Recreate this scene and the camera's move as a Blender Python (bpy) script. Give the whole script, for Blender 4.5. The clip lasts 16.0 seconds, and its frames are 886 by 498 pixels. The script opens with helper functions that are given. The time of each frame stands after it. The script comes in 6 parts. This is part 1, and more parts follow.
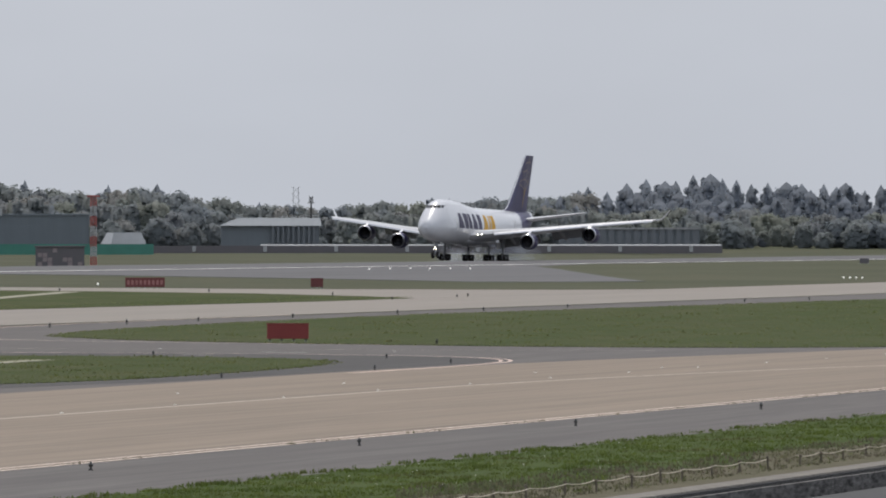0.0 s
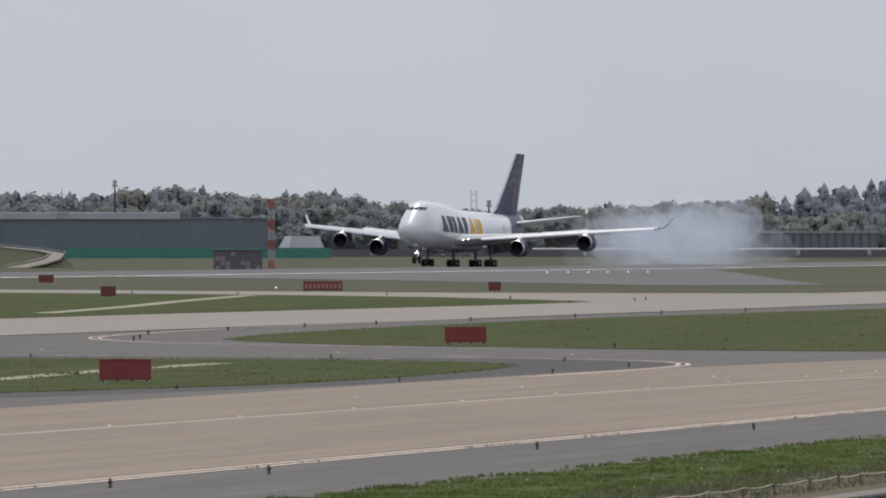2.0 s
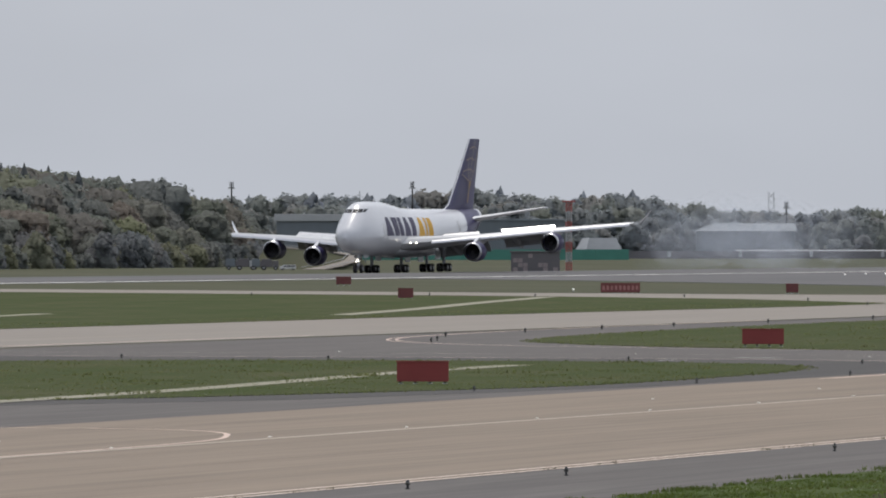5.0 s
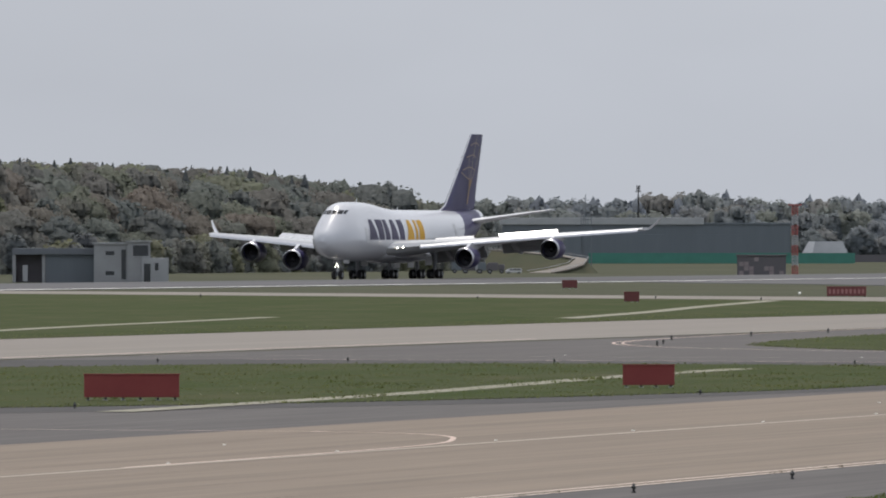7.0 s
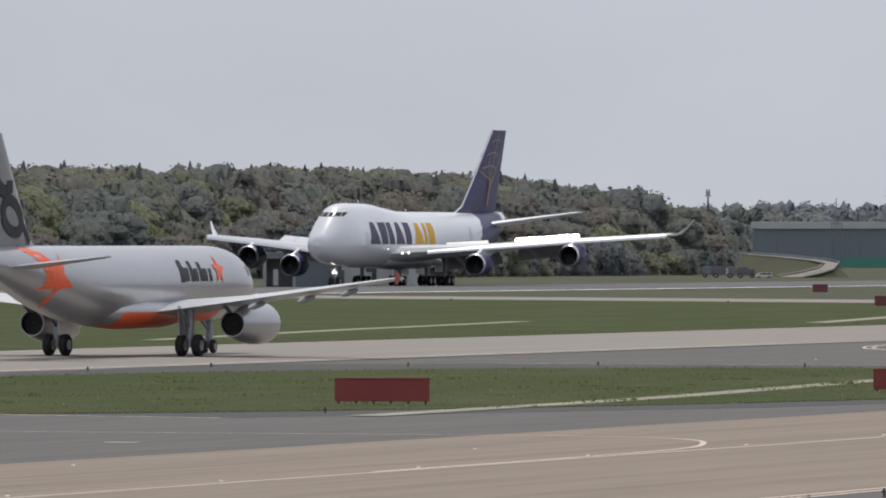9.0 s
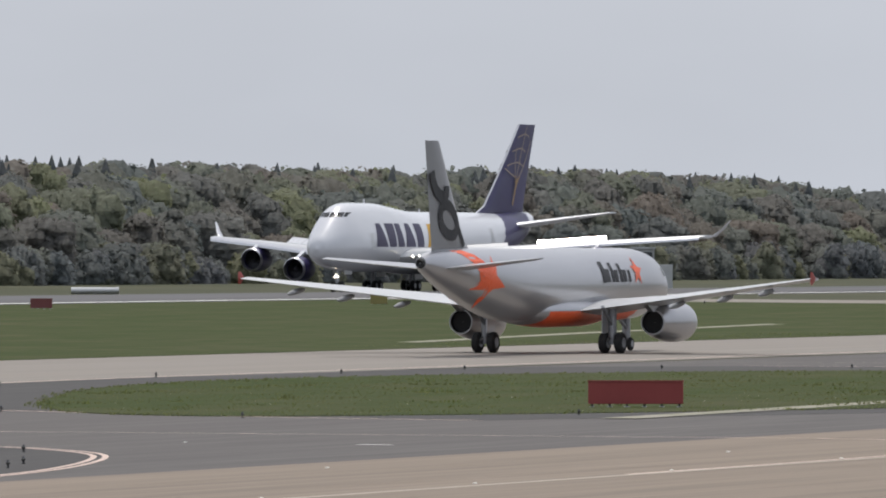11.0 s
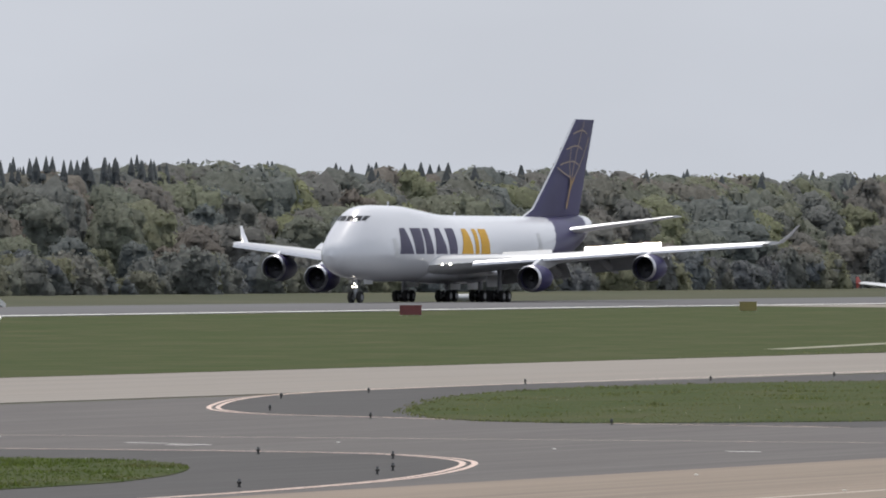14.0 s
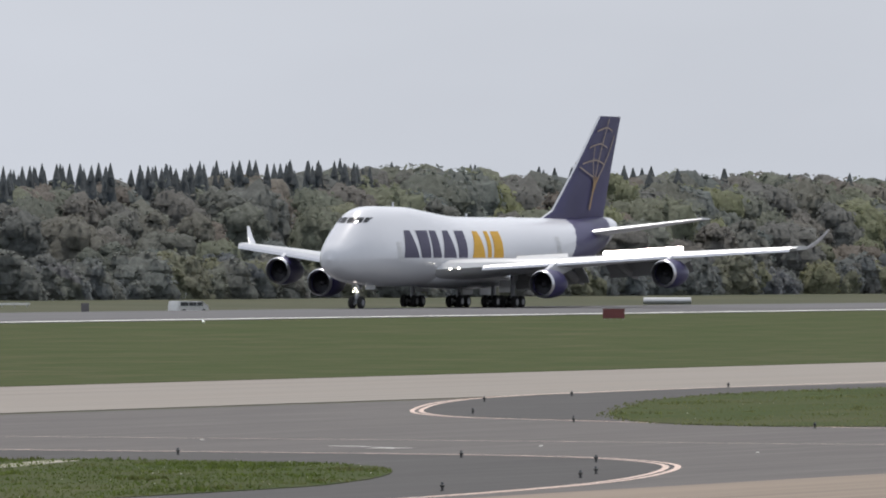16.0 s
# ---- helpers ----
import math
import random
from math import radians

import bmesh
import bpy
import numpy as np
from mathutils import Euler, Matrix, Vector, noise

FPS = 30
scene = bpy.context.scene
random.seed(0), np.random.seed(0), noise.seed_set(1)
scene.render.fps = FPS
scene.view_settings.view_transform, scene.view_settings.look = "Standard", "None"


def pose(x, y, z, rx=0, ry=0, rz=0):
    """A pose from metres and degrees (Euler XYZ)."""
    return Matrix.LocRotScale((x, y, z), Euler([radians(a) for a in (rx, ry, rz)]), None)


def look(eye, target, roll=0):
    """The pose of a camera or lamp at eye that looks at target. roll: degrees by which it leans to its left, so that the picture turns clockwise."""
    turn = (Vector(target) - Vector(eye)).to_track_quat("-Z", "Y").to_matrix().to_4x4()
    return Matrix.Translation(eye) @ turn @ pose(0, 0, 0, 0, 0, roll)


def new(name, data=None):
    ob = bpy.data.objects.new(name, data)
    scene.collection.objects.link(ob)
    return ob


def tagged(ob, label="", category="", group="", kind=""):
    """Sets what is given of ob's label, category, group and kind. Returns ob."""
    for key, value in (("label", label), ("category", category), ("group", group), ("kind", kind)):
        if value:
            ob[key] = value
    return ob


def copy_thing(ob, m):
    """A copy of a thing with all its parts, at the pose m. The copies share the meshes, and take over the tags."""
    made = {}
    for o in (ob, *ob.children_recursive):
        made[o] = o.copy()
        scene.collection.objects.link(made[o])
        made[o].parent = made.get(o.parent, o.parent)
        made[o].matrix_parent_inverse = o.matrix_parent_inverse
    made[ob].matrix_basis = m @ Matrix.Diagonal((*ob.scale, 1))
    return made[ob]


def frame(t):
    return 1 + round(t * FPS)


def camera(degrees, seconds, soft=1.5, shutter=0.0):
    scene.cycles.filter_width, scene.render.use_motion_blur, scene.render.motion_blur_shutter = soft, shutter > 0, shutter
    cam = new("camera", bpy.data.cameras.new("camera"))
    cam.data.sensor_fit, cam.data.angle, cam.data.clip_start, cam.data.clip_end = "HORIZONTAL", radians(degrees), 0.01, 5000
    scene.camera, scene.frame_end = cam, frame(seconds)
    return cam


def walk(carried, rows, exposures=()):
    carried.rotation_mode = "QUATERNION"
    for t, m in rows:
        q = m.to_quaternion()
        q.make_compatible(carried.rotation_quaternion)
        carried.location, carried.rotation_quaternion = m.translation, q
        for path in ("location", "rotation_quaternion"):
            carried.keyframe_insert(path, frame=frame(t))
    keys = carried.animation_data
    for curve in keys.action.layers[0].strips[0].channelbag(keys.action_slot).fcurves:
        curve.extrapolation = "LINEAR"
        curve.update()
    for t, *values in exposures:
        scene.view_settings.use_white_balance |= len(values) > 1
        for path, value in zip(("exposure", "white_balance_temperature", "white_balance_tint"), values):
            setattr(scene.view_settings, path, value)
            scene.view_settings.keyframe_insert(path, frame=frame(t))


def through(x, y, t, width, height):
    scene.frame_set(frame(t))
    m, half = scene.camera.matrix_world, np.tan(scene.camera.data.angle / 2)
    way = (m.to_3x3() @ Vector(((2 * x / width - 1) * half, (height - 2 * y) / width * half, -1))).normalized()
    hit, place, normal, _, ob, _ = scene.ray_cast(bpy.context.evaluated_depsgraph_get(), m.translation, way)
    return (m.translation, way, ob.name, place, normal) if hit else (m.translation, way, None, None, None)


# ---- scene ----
# ---- camera: a fixed stand on a terrace, panned after the landing jet ----
EYE = (0.0, 0.0, 6.10)
PAN = [(0, -76.3959, 89.8756), (0.5, -76.0746, 89.8769), (1, -75.8135, 89.882), (1.5, -75.5711, 89.8981), (2, -75.2689, 89.8985), (2.5, -75.0207, 89.904), (3, -74.7444, 89.8984), (3.5, -74.4649, 89.9036), (4, -74.0981, 89.904), (6.5, -72.335, 89.9265), (7, -71.9526, 89.9318), (7.5, -71.5789, 89.9428), (8, -71.1674, 89.9479), (10.5, -69.1769, 89.972), (11, -68.7592, 89.9746), (11.5, -68.3511, 89.9859), (12, -67.9511, 89.9912), (12.5, -67.5827, 89.9966), (13, -67.1521, 89.9973), (13.5, -66.8129, 90.0022), (14, -66.4201, 90.0179), (14.5, -66.0419, 90.0235), (15, -65.7067, 90.0289), (15.5, -65.4216, 90.0344), (16, -65.1334, 90.0397)]
cam = camera(5.6105, 16.0, soft=1.95)
walk(cam, [(t, pose(*EYE, tilt, 0, yaw)) for t, yaw, tilt in PAN], [(0, 0.03), (2, 0.0), (4, -0.04), (8, 0.01), (11, 0.12), (16, 0.22)])

# ---- world, sun ----
SUN_AZ, SUN_EL = 17.0, 64.0          # degrees: bearing from +x towards +y, height
world = bpy.data.worlds.new("sky")
scene.world = world
world.use_nodes = True
wn, wl = world.node_tree.nodes, world.node_tree.links
sky = wn.new("ShaderNodeTexSky")
sky.sky_type, sky.sun_disc = "NISHITA", False
sky.sun_elevation, sky.sun_rotation = radians(SUN_EL), radians(90 - SUN_AZ)
sky.air_density, sky.dust_density, sky.ozone_density = 1.0, 6.0, 1.0
veil = wn.new("ShaderNodeMix")
veil.data_type = "RGBA"
veil.inputs[0].default_value = 0.82
veil.inputs[7].default_value = (6.05, 6.4, 7.12, 1)
wl.new(sky.outputs[0], veil.inputs[6])
wl.new(veil.outputs[2], wn["Background"].inputs[0])
# a thinly clouded sky grows brighter towards the zenith
up, part_z, rise, tint = wn.new("ShaderNodeTexCoord"), wn.new("ShaderNodeSeparateXYZ"), wn.new("ShaderNodeMapRange"), wn.new("ShaderNodeMix")
tint.data_type, tint.blend_type = "RGBA", "MULTIPLY"
tint.inputs[0].default_value, tint.inputs[6].default_value = 1.0, (6.05, 6.4, 7.12, 1)
rise.inputs[3].default_value, rise.inputs[4].default_value = 1.0, 1.32
wl.new(up.outputs["Generated"], part_z.inputs[0])
wl.new(part_z.outputs[2], rise.inputs[0])
cloud, thick = wn.new("ShaderNodeTexNoise"), wn.new("ShaderNodeMapRange")
cloud.inputs["Scale"].default_value, cloud.inputs["Detail"].default_value = 11.0, 4.0
thick.inputs[1].default_value, thick.inputs[2].default_value, thick.inputs[3].default_value, thick.inputs[4].default_value = 0.3, 0.7, 0.95, 1.05
drift, lit = wn.new("ShaderNodeMapping"), wn.new("ShaderNodeMath")
drift.inputs["Scale"].default_value = (1.0, 1.0, 2.5)
lit.operation = "MULTIPLY"
wl.new(up.outputs["Generated"], drift.inputs[0])
wl.new(drift.outputs[0], cloud.inputs[0])
wl.new(cloud.outputs[0], thick.inputs[0])
wl.new(thick.outputs[0], lit.inputs[0])
wl.new(rise.outputs[0], lit.inputs[1])
wl.new(lit.outputs[0], tint.inputs[7])
wl.new(tint.outputs[2], veil.inputs[7])
wn["Background"].inputs[1].default_value = 0.1
sun = new("sun", bpy.data.lights.new("sun", "SUN"))
sun.data.energy, sun.data.angle, sun.data.color = 2.2, radians(3.0), (1.0, 0.945, 0.885)
sd = Vector((math.cos(radians(SUN_AZ)) * math.cos(radians(SUN_EL)), math.sin(radians(SUN_AZ)) * math.cos(radians(SUN_EL)), math.sin(radians(SUN_EL))))
sun.matrix_world = look(sd * 900, (0, 0, 0))


# ---- materials ----
def surface(name, color, rough=0.6, metal=0.0, spec=0.5, second=None, scale=1.0, bump=0.0, bump_scale=None, third=None, scale3=0.05, stretch=(1, 1, 1), coat=0.0, emit=0.0, space="Object", amount=0.7):
    """Two scales of noise mix up to three colours; optional relief."""
    m = bpy.data.materials.new(name)
    m.use_nodes = True
    n, l = m.node_tree.nodes, m.node_tree.links
    b = n["Principled BSDF"]
    b.inputs["Roughness"].default_value, b.inputs["Metallic"].default_value = rough, metal
    b.inputs["Specular IOR Level"].default_value, b.inputs["Coat Weight"].default_value = spec, coat
    b.inputs["Coat Roughness"].default_value = 0.22
    b.inputs["Base Color"].default_value = (*color, 1)
    if emit:
        b.inputs["Emission Color"].default_value, b.inputs["Emission Strength"].default_value = (*color, 1), emit
    if second or bump:
        co = n.new("ShaderNodeTexCoord")
        mp = n.new("ShaderNodeMapping")
        mp.inputs["Scale"].default_value = stretch
        l.new(co.outputs[space], mp.inputs[0])
    if second:
        last = None
        for k, (c2, s, amt) in enumerate(((second, scale, amount), (third, scale3, 0.8))):
            if not c2:
                continue
            t = n.new("ShaderNodeTexNoise")
            t.inputs["Scale"].default_value, t.inputs["Detail"].default_value, t.inputs["Roughness"].default_value = s, 6, 0.65
            l.new(mp.outputs[0], t.inputs[0])
            r = n.new("ShaderNodeMapRange")
            r.inputs[1].default_value, r.inputs[2].default_value, r.inputs[4].default_value = 0.35, 0.68, amt
            l.new(t.outputs[0], r.inputs[0])
            x = n.new("ShaderNodeMix")
            x.data_type = "RGBA"
            x.inputs[6].default_value, x.inputs[7].default_value = (*color, 1), (*c2, 1)
            if last:
                l.new(last, x.inputs[6])
            l.new(r.outputs[0], x.inputs[0])
            last = x.outputs[2]
        l.new(last, b.inputs["Base Color"])
    if bump:
        t = n.new("ShaderNodeTexNoise")
        t.inputs["Scale"].default_value, t.inputs["Detail"].default_value = bump_scale or scale * 4, 5
        l.new(mp.outputs[0], t.inputs[0])
        u = n.new("ShaderNodeBump")
        u.inputs["Strength"].default_value, u.inputs["Distance"].default_value = bump, 0.05
        l.new(t.outputs[0], u.inputs["Height"])
        l.new(u.outputs[0], b.inputs["Normal"])
    return m


GRASS = surface("grass", (0.053, 0.066, 0.025), 0.95, spec=0.05, second=(0.088, 0.083, 0.047), scale=0.09, third=(0.034, 0.054, 0.014), scale3=0.35, stretch=(0.4, 1, 1), bump=0.6, bump_scale=3, amount=0.8)
GRASS_DRY = surface("dry_grass", (0.08, 0.086, 0.058), 0.95, spec=0.05, second=(0.104, 0.092, 0.062), scale=0.12, third=(0.06, 0.068, 0.043), scale3=0.02, bump=0.5, bump_scale=2)
CONCRETE = surface("concrete", (0.222, 0.182, 0.144), 0.9, spec=0.15, second=(0.13, 0.108, 0.089), scale=0.5, third=(0.25, 0.205, 0.163), scale3=1.6, stretch=(0.025, 1, 1), bump=0.1, bump_scale=8)
GRASS_FRESH = surface("fresh_grass", (0.055, 0.08, 0.024), 0.95, spec=0.05, second=(0.072, 0.088, 0.033), scale=0.5, third=(0.04, 0.058, 0.018), scale3=0.12, bump=0.6, bump_scale=3)
CONCRETE_OLD = surface("weathered_concrete", (0.235, 0.208, 0.18), 0.85, spec=0.2, second=(0.165, 0.15, 0.133), scale=0.3, third=(0.24, 0.22, 0.197), scale3=0.9, stretch=(0.03, 1, 1), bump=0.1, bump_scale=8)
ASPHALT = surface("asphalt", (0.106, 0.097, 0.092), 0.9, spec=0.2, second=(0.142, 0.132, 0.125), scale=0.45, third=(0.078, 0.073, 0.071), scale3=1.3, stretch=(0.05, 1, 1), bump=0.15, bump_scale=10)
ASPHALT_DARK = surface("dark_shoulder_asphalt", (0.07, 0.067, 0.066), 0.9, spec=0.15, second=(0.092, 0.088, 0.086), scale=0.5, third=(0.06, 0.058, 0.057), scale3=1.4, stretch=(0.06, 1, 1), bump=0.15, bump_scale=10)
RUNWAY = surface("runway_asphalt", (0.138, 0.135, 0.137), 0.9, spec=0.08, second=(0.088, 0.087, 0.089), scale=0.08, third=(0.13, 0.13, 0.134), scale3=0.4, stretch=(0.05, 1, 1), bump=0.1, bump_scale=6)
LINE_WHITE = surface("white_line_paint", (0.75, 0.74, 0.7), 0.7, second=(0.55, 0.54, 0.5), scale=2)
LINE_ORANGE = surface("faded_yellow_line_paint", (0.6, 0.46, 0.39), 0.7, second=(0.42, 0.31, 0.25), scale=1.5)
LINE_BRIGHT = surface("pinkish_white_line_paint", (0.78, 0.66, 0.58), 0.7, second=(0.55, 0.42, 0.35), scale=1.2)
LINE_PALE = surface("pale_line_paint", (0.36, 0.31, 0.25), 0.75, second=(0.26, 0.22, 0.175), scale=0.6)


# ---- mesh helpers ----
def mesh_of(name, bm, material, smooth=False, angle=0.6):
    me = bpy.data.meshes.new(name)
    bmesh.ops.recalc_face_normals(bm, faces=bm.faces)
    bm.to_mesh(me)
    bm.free()
    for mt in (material if isinstance(material, (list, tuple)) else [material]):
        me.materials.append(mt)
    if smooth:
        me.shade_smooth()
        me.set_sharp_from_angle(angle=angle)
    return me


def part(name, bm, material, parent=None, label="", smooth=False, at=None):
    ob = new(name, mesh_of(name, bm, material, smooth))
    if parent:
        ob.parent = parent
    if at is not None:
        ob.matrix_basis = at
    return tagged(ob, label) if label else ob


def thing(name, label, category, at=None, group="", kind=""):
    ob = new(name)
    ob.empty_display_size = 0.5
    if at is not None:
        ob.matrix_basis = at
    return tagged(ob, label, category, group, kind)


def box(bm, lo, hi, m=None, bevel=0.0, mat=0):
    v = [bm.verts.new((x, y, z)) for x in (lo[0], hi[0]) for y in (lo[1], hi[1]) for z in (lo[2], hi[2])]
    fs = [bm.faces.new([v[i] for i in q]) for q in ((0, 1, 3, 2), (4, 6, 7, 5), (0, 4, 5, 1), (2, 3, 7, 6), (0, 2, 6, 4), (1, 5, 7, 3))]
    for fc in fs:
        fc.material_index = mat
    if bevel:
        es = {e for fc in fs for e in fc.edges}
        bmesh.ops.bevel(bm, geom=list(es), offset=bevel, segments=2, affect="EDGES", profile=0.6)
    if m is not None:
        bmesh.ops.transform(bm, matrix=m, verts=v if not bevel else list(bm.verts))
    return bm


def loft(bm, rings, close=True, caps=True, mat=0):
    """Skin a row of equal rings of points."""
    rows = [[bm.verts.new(p) for p in r] for r in rings]
    k = len(rows[0])
    for a, b in zip(rows, rows[1:]):
        for i in range(k if close else k - 1):
            bm.faces.new((a[i], a[(i + 1) % k], b[(i + 1) % k], b[i])).material_index = mat
    if caps:
        bm.faces.new(rows[0][::-1]).material_index = mat
        bm.faces.new(rows[-1]).material_index = mat
    return rows


def lathe(bm, profile, axis="x", n=24, centre=(0, 0, 0), caps=False, mat=0):
    """Turn (along, radius) pairs round an axis through centre."""
    rings = []
    for a, r in profile:
        ring = []
        for i in range(n):
            t = 2 * math.pi * i / n
            c, s = r * math.cos(t), r * math.sin(t)
            p = {"x": (a, c, s), "y": (c, a, s), "z": (c, s, a)}[axis]
            ring.append((p[0] + centre[0], p[1] + centre[1], p[2] + centre[2]))
        rings.append(ring)
    loft(bm, rings, caps=caps, mat=mat)
    return bm


def tube(bm, a, b, r, n=10, r2=None):
    a, b = Vector(a), Vector(b)
    q = (b - a).to_track_quat("Z", "Y")
    rings = [[p + q @ Vector((rr * math.cos(2 * math.pi * i / n), rr * math.sin(2 * math.pi * i / n), 0)) for i in range(n)] for p, rr in ((a, r), (b, r if r2 is None else r2))]
    loft(bm, rings)
    return bm


# ---- the ground ----
def fall(x):
    """The airfield's slow fall towards the far end of the runway."""
    return float(np.interp(x, [800, 1200, 1700, 2100, 2400, 4900], [0.05, 0.32, 0.65, 0.62, 0.3, 0.2]))


def far_rise(x):
    """The ground climbs to the foot of the distant woods."""
    return float(np.interp(x, [2205, 2275], [0.0, 1.7]))


def ground_z(y, x=0.0):
    """Level by the taxiways, up to the runway's crown, a shallow dip behind it and a rise to the woods."""
    return float(np.interp(y, [200, 340, 374, 381, 405, 430, 505, 540], [0, 0.87, 0.9, 0.9, 0.22, 0.12, 0.82, 0.9])) - fall(x) * min(1.0, max(0.0, (y - 240.0) / 100.0)) + far_rise(x) * min(1.0, max(0.0, (y - 381.0) / 24.0))


YS = [-600, 0, 30, 44, 60, 100, 150, 200, 220, 240, 260, 280, 300, 320, 340, 374, 381, 405, 430, 505, 540, 700, 1200, 2500, 4500]


def sheet(name, material, outline, lift, label, category="pavement", step=25.0):
    """A pavement of that outline, cut along the rows in which the ground bends."""
    bm = bmesh.new()
    vs = [bm.verts.new((x, y, 0)) for x, y in outline]
    bm.faces.new(vs)
    bmesh.ops.triangulate(bm, faces=bm.faces)
    for y in [200 + 20 * k for k in range(8)] + [374, 381]:
        bmesh.ops.bisect_plane(bm, geom=bm.verts[:] + bm.edges[:] + bm.faces[:], plane_co=(0, y, 0), plane_no=(0, 1, 0))
    for x in (800, 1200, 1700, 2100, 2400):
        bmesh.ops.bisect_plane(bm, geom=bm.verts[:] + bm.edges[:] + bm.faces[:], plane_co=(x, 0, 0), plane_no=(1, 0, 0))
    for v in bm.verts:
        v.co.z = ground_z(v.co.y, v.co.x) + lift
    for fc in bm.faces:
        if fc.normal.z < 0:
            fc.normal_flip()
    rim = [e for e in bm.edges if e.is_boundary]
    out = bmesh.ops.extrude_edge_only(bm, edges=rim)["geom"]
    for v in [g for g in out if isinstance(g, bmesh.types.BMVert)]:
        v.co.z -= lift + 0.1
    me = bpy.data.meshes.new(name)
    bm.to_mesh(me)
    bm.free()
    me.materials.append(material)
    return tagged(new(name, me), label, category, kind="structure")


def smooth_outline(pts, n=5, closed=True):
    """A smooth curve through a few corner points."""
    k, out = len(pts), []
    for i in range(k if closed else k - 1):
        p = [Vector(pts[j % k] if closed else pts[max(0, min(k - 1, j))]) for j in (i - 1, i, i + 1, i + 2)]
        for m in range(n):
            u = m / n
            q = 0.5 * (2 * p[1] + (p[2] - p[0]) * u + (2 * p[0] - 5 * p[1] + 4 * p[2] - p[3]) * u**2 + (3 * p[1] - p[0] - 3 * p[2] + p[3]) * u**3)
            out.append((q.x, q.y))
    return out if closed else out + [tuple(pts[-1])]


bm = bmesh.new()
rows = [[bm.verts.new((x, y, ground_z(y, x) if y > 43.5 else -1.6)) for x in (-3000, -200, 150, 300, 500, 800, 1200, 1700, 2100, 2205, 2275, 2400, 4900)] for y in [-3000, -600, 0, 43.32, 43.7] + YS[3:]]
for a, b in zip(rows, rows[1:]):
    for i in range(len(a) - 1):
        bm.faces.new((a[i], a[i + 1], b[i + 1], b[i]))
tagged(part("ground", bm, GRASS_DRY), "flat airfield ground of dull mown grass", "ground", kind="structure")
# ---- pavements ----
sheet("pavement", ASPHALT, [(-200, 55.8), (1000, 55.8), (1000, 160), (-200, 160)], 0.03, "grey asphalt shoulders and links between the taxiways")
sheet("taxiway", CONCRETE, [(-200, 64.1), (700, 64.1), (700, 70), (460, 85), (410, 92), (380, 94.5), (-200, 94.5)], 0.034, "sand-coloured concrete taxiway with faint wheel marks", "taxiway")
sheet("far_taxiway", CONCRETE_OLD, [(-200, 161.5), (1500, 161.5), (1500, 195), (-200, 195)], 0.034, "pale weathered concrete taxiway", "taxiway")
sheet("cross_taxiway", CONCRETE_OLD, [(768, 190), (900, 190), (880, 205), (866, 225), (862, 250), (862, 332), (826, 332), (826, 240), (815, 215), (795, 200)], 0.038, "pale concrete link to the runway", "taxiway")
sheet("exit_taxiway", RUNWAY, [(1085, 331), (1062, 300), (1028, 270), (1003, 249), (984, 235), (990, 227), (1012, 221), (1090, 243), (1173, 265), (1261, 288), (1350, 312), (1480, 331)], 0.036, "grey asphalt runway exit", "taxiway")
sheet("runway", RUNWAY, [(-200, 329), (4300, 329), (4300, 402), (-200, 402)], 0.042, "grey grooved asphalt runway with tyre marks", "runway")
ISLAND_A = smooth_outline([(346, 99), (321, 105.5), (307, 112.5), (298.1, 119.2), (295.6, 124.2), (300.1, 130.7), (313, 138), (325, 143), (348, 151.2), (372, 155.5), (389, 153.8), (401, 148.5), (409, 144), (415, 136), (417, 127), (415, 114), (408, 105.5), (398, 101.5), (382, 99.4), (364, 98.5)])
ISLAND_B = smooth_outline([(60, 104), (150, 102), (204, 102.4), (218, 103.8), (231.7, 109), (237.3, 114), (238.8, 119), (237.5, 126), (232, 140), (215, 152), (190, 156), (60, 156)])
ISLAND_C = [(900, 66), (900, 144)] + smooth_outline([(760, 147.5), (663, 151), (617, 152.5), (546, 149.5), (500, 143.8), (482, 136), (470, 126), (461, 114), (455, 103), (455, 93), (462, 86), (485, 78), (520, 70)], closed=False)
for outline, words in ((ISLAND_A, "rounded mown grass island with a pale gravel path"), (ISLAND_B, "rounded grass island dotted with white flowers"), (ISLAND_C, "long mown grass strip between taxiways")):
    sheet("grass_island", GRASS, outline, 0.055, words, "grass")
sheet("grass_strip", GRASS_FRESH, [(-200, 44.5), (700, 44.5), (700, 55.6), (-200, 55.6)], 0.055, "strip of thick green grass along a rope fence", "grass")
VERGE = surface("dry_verge", (0.088, 0.08, 0.055), 0.95, spec=0.05, second=(0.06, 0.066, 0.034), scale=0.5, third=(0.14, 0.125, 0.09), scale3=1.5, bump=0.6, bump_scale=6)
bm = bmesh.new()
rim = [(150 + 3 * k, 48.0 + 0.7 * math.sin(k * 0.9) + 0.6 * math.sin(k * 0.23)) for k in range(110)]
loft(bm, [[(x, 44.0, 0.075), (x, yy, 0.075), (x, yy + 0.1, 0.04)] for x, yy in rim], close=False, caps=False)
tagged(part("dry_verge", bm, VERGE), "dry trodden verge under a rope fence", "verge", kind="structure")
sheet("grass_field", GRASS, [(-200, 195), (650, 193), (740, 189), (772, 189.5), (795, 200), (812, 214), (822, 232), (824, 326), (-200, 326)], 0.055, "broad mown grass field beside the runway", "grass")


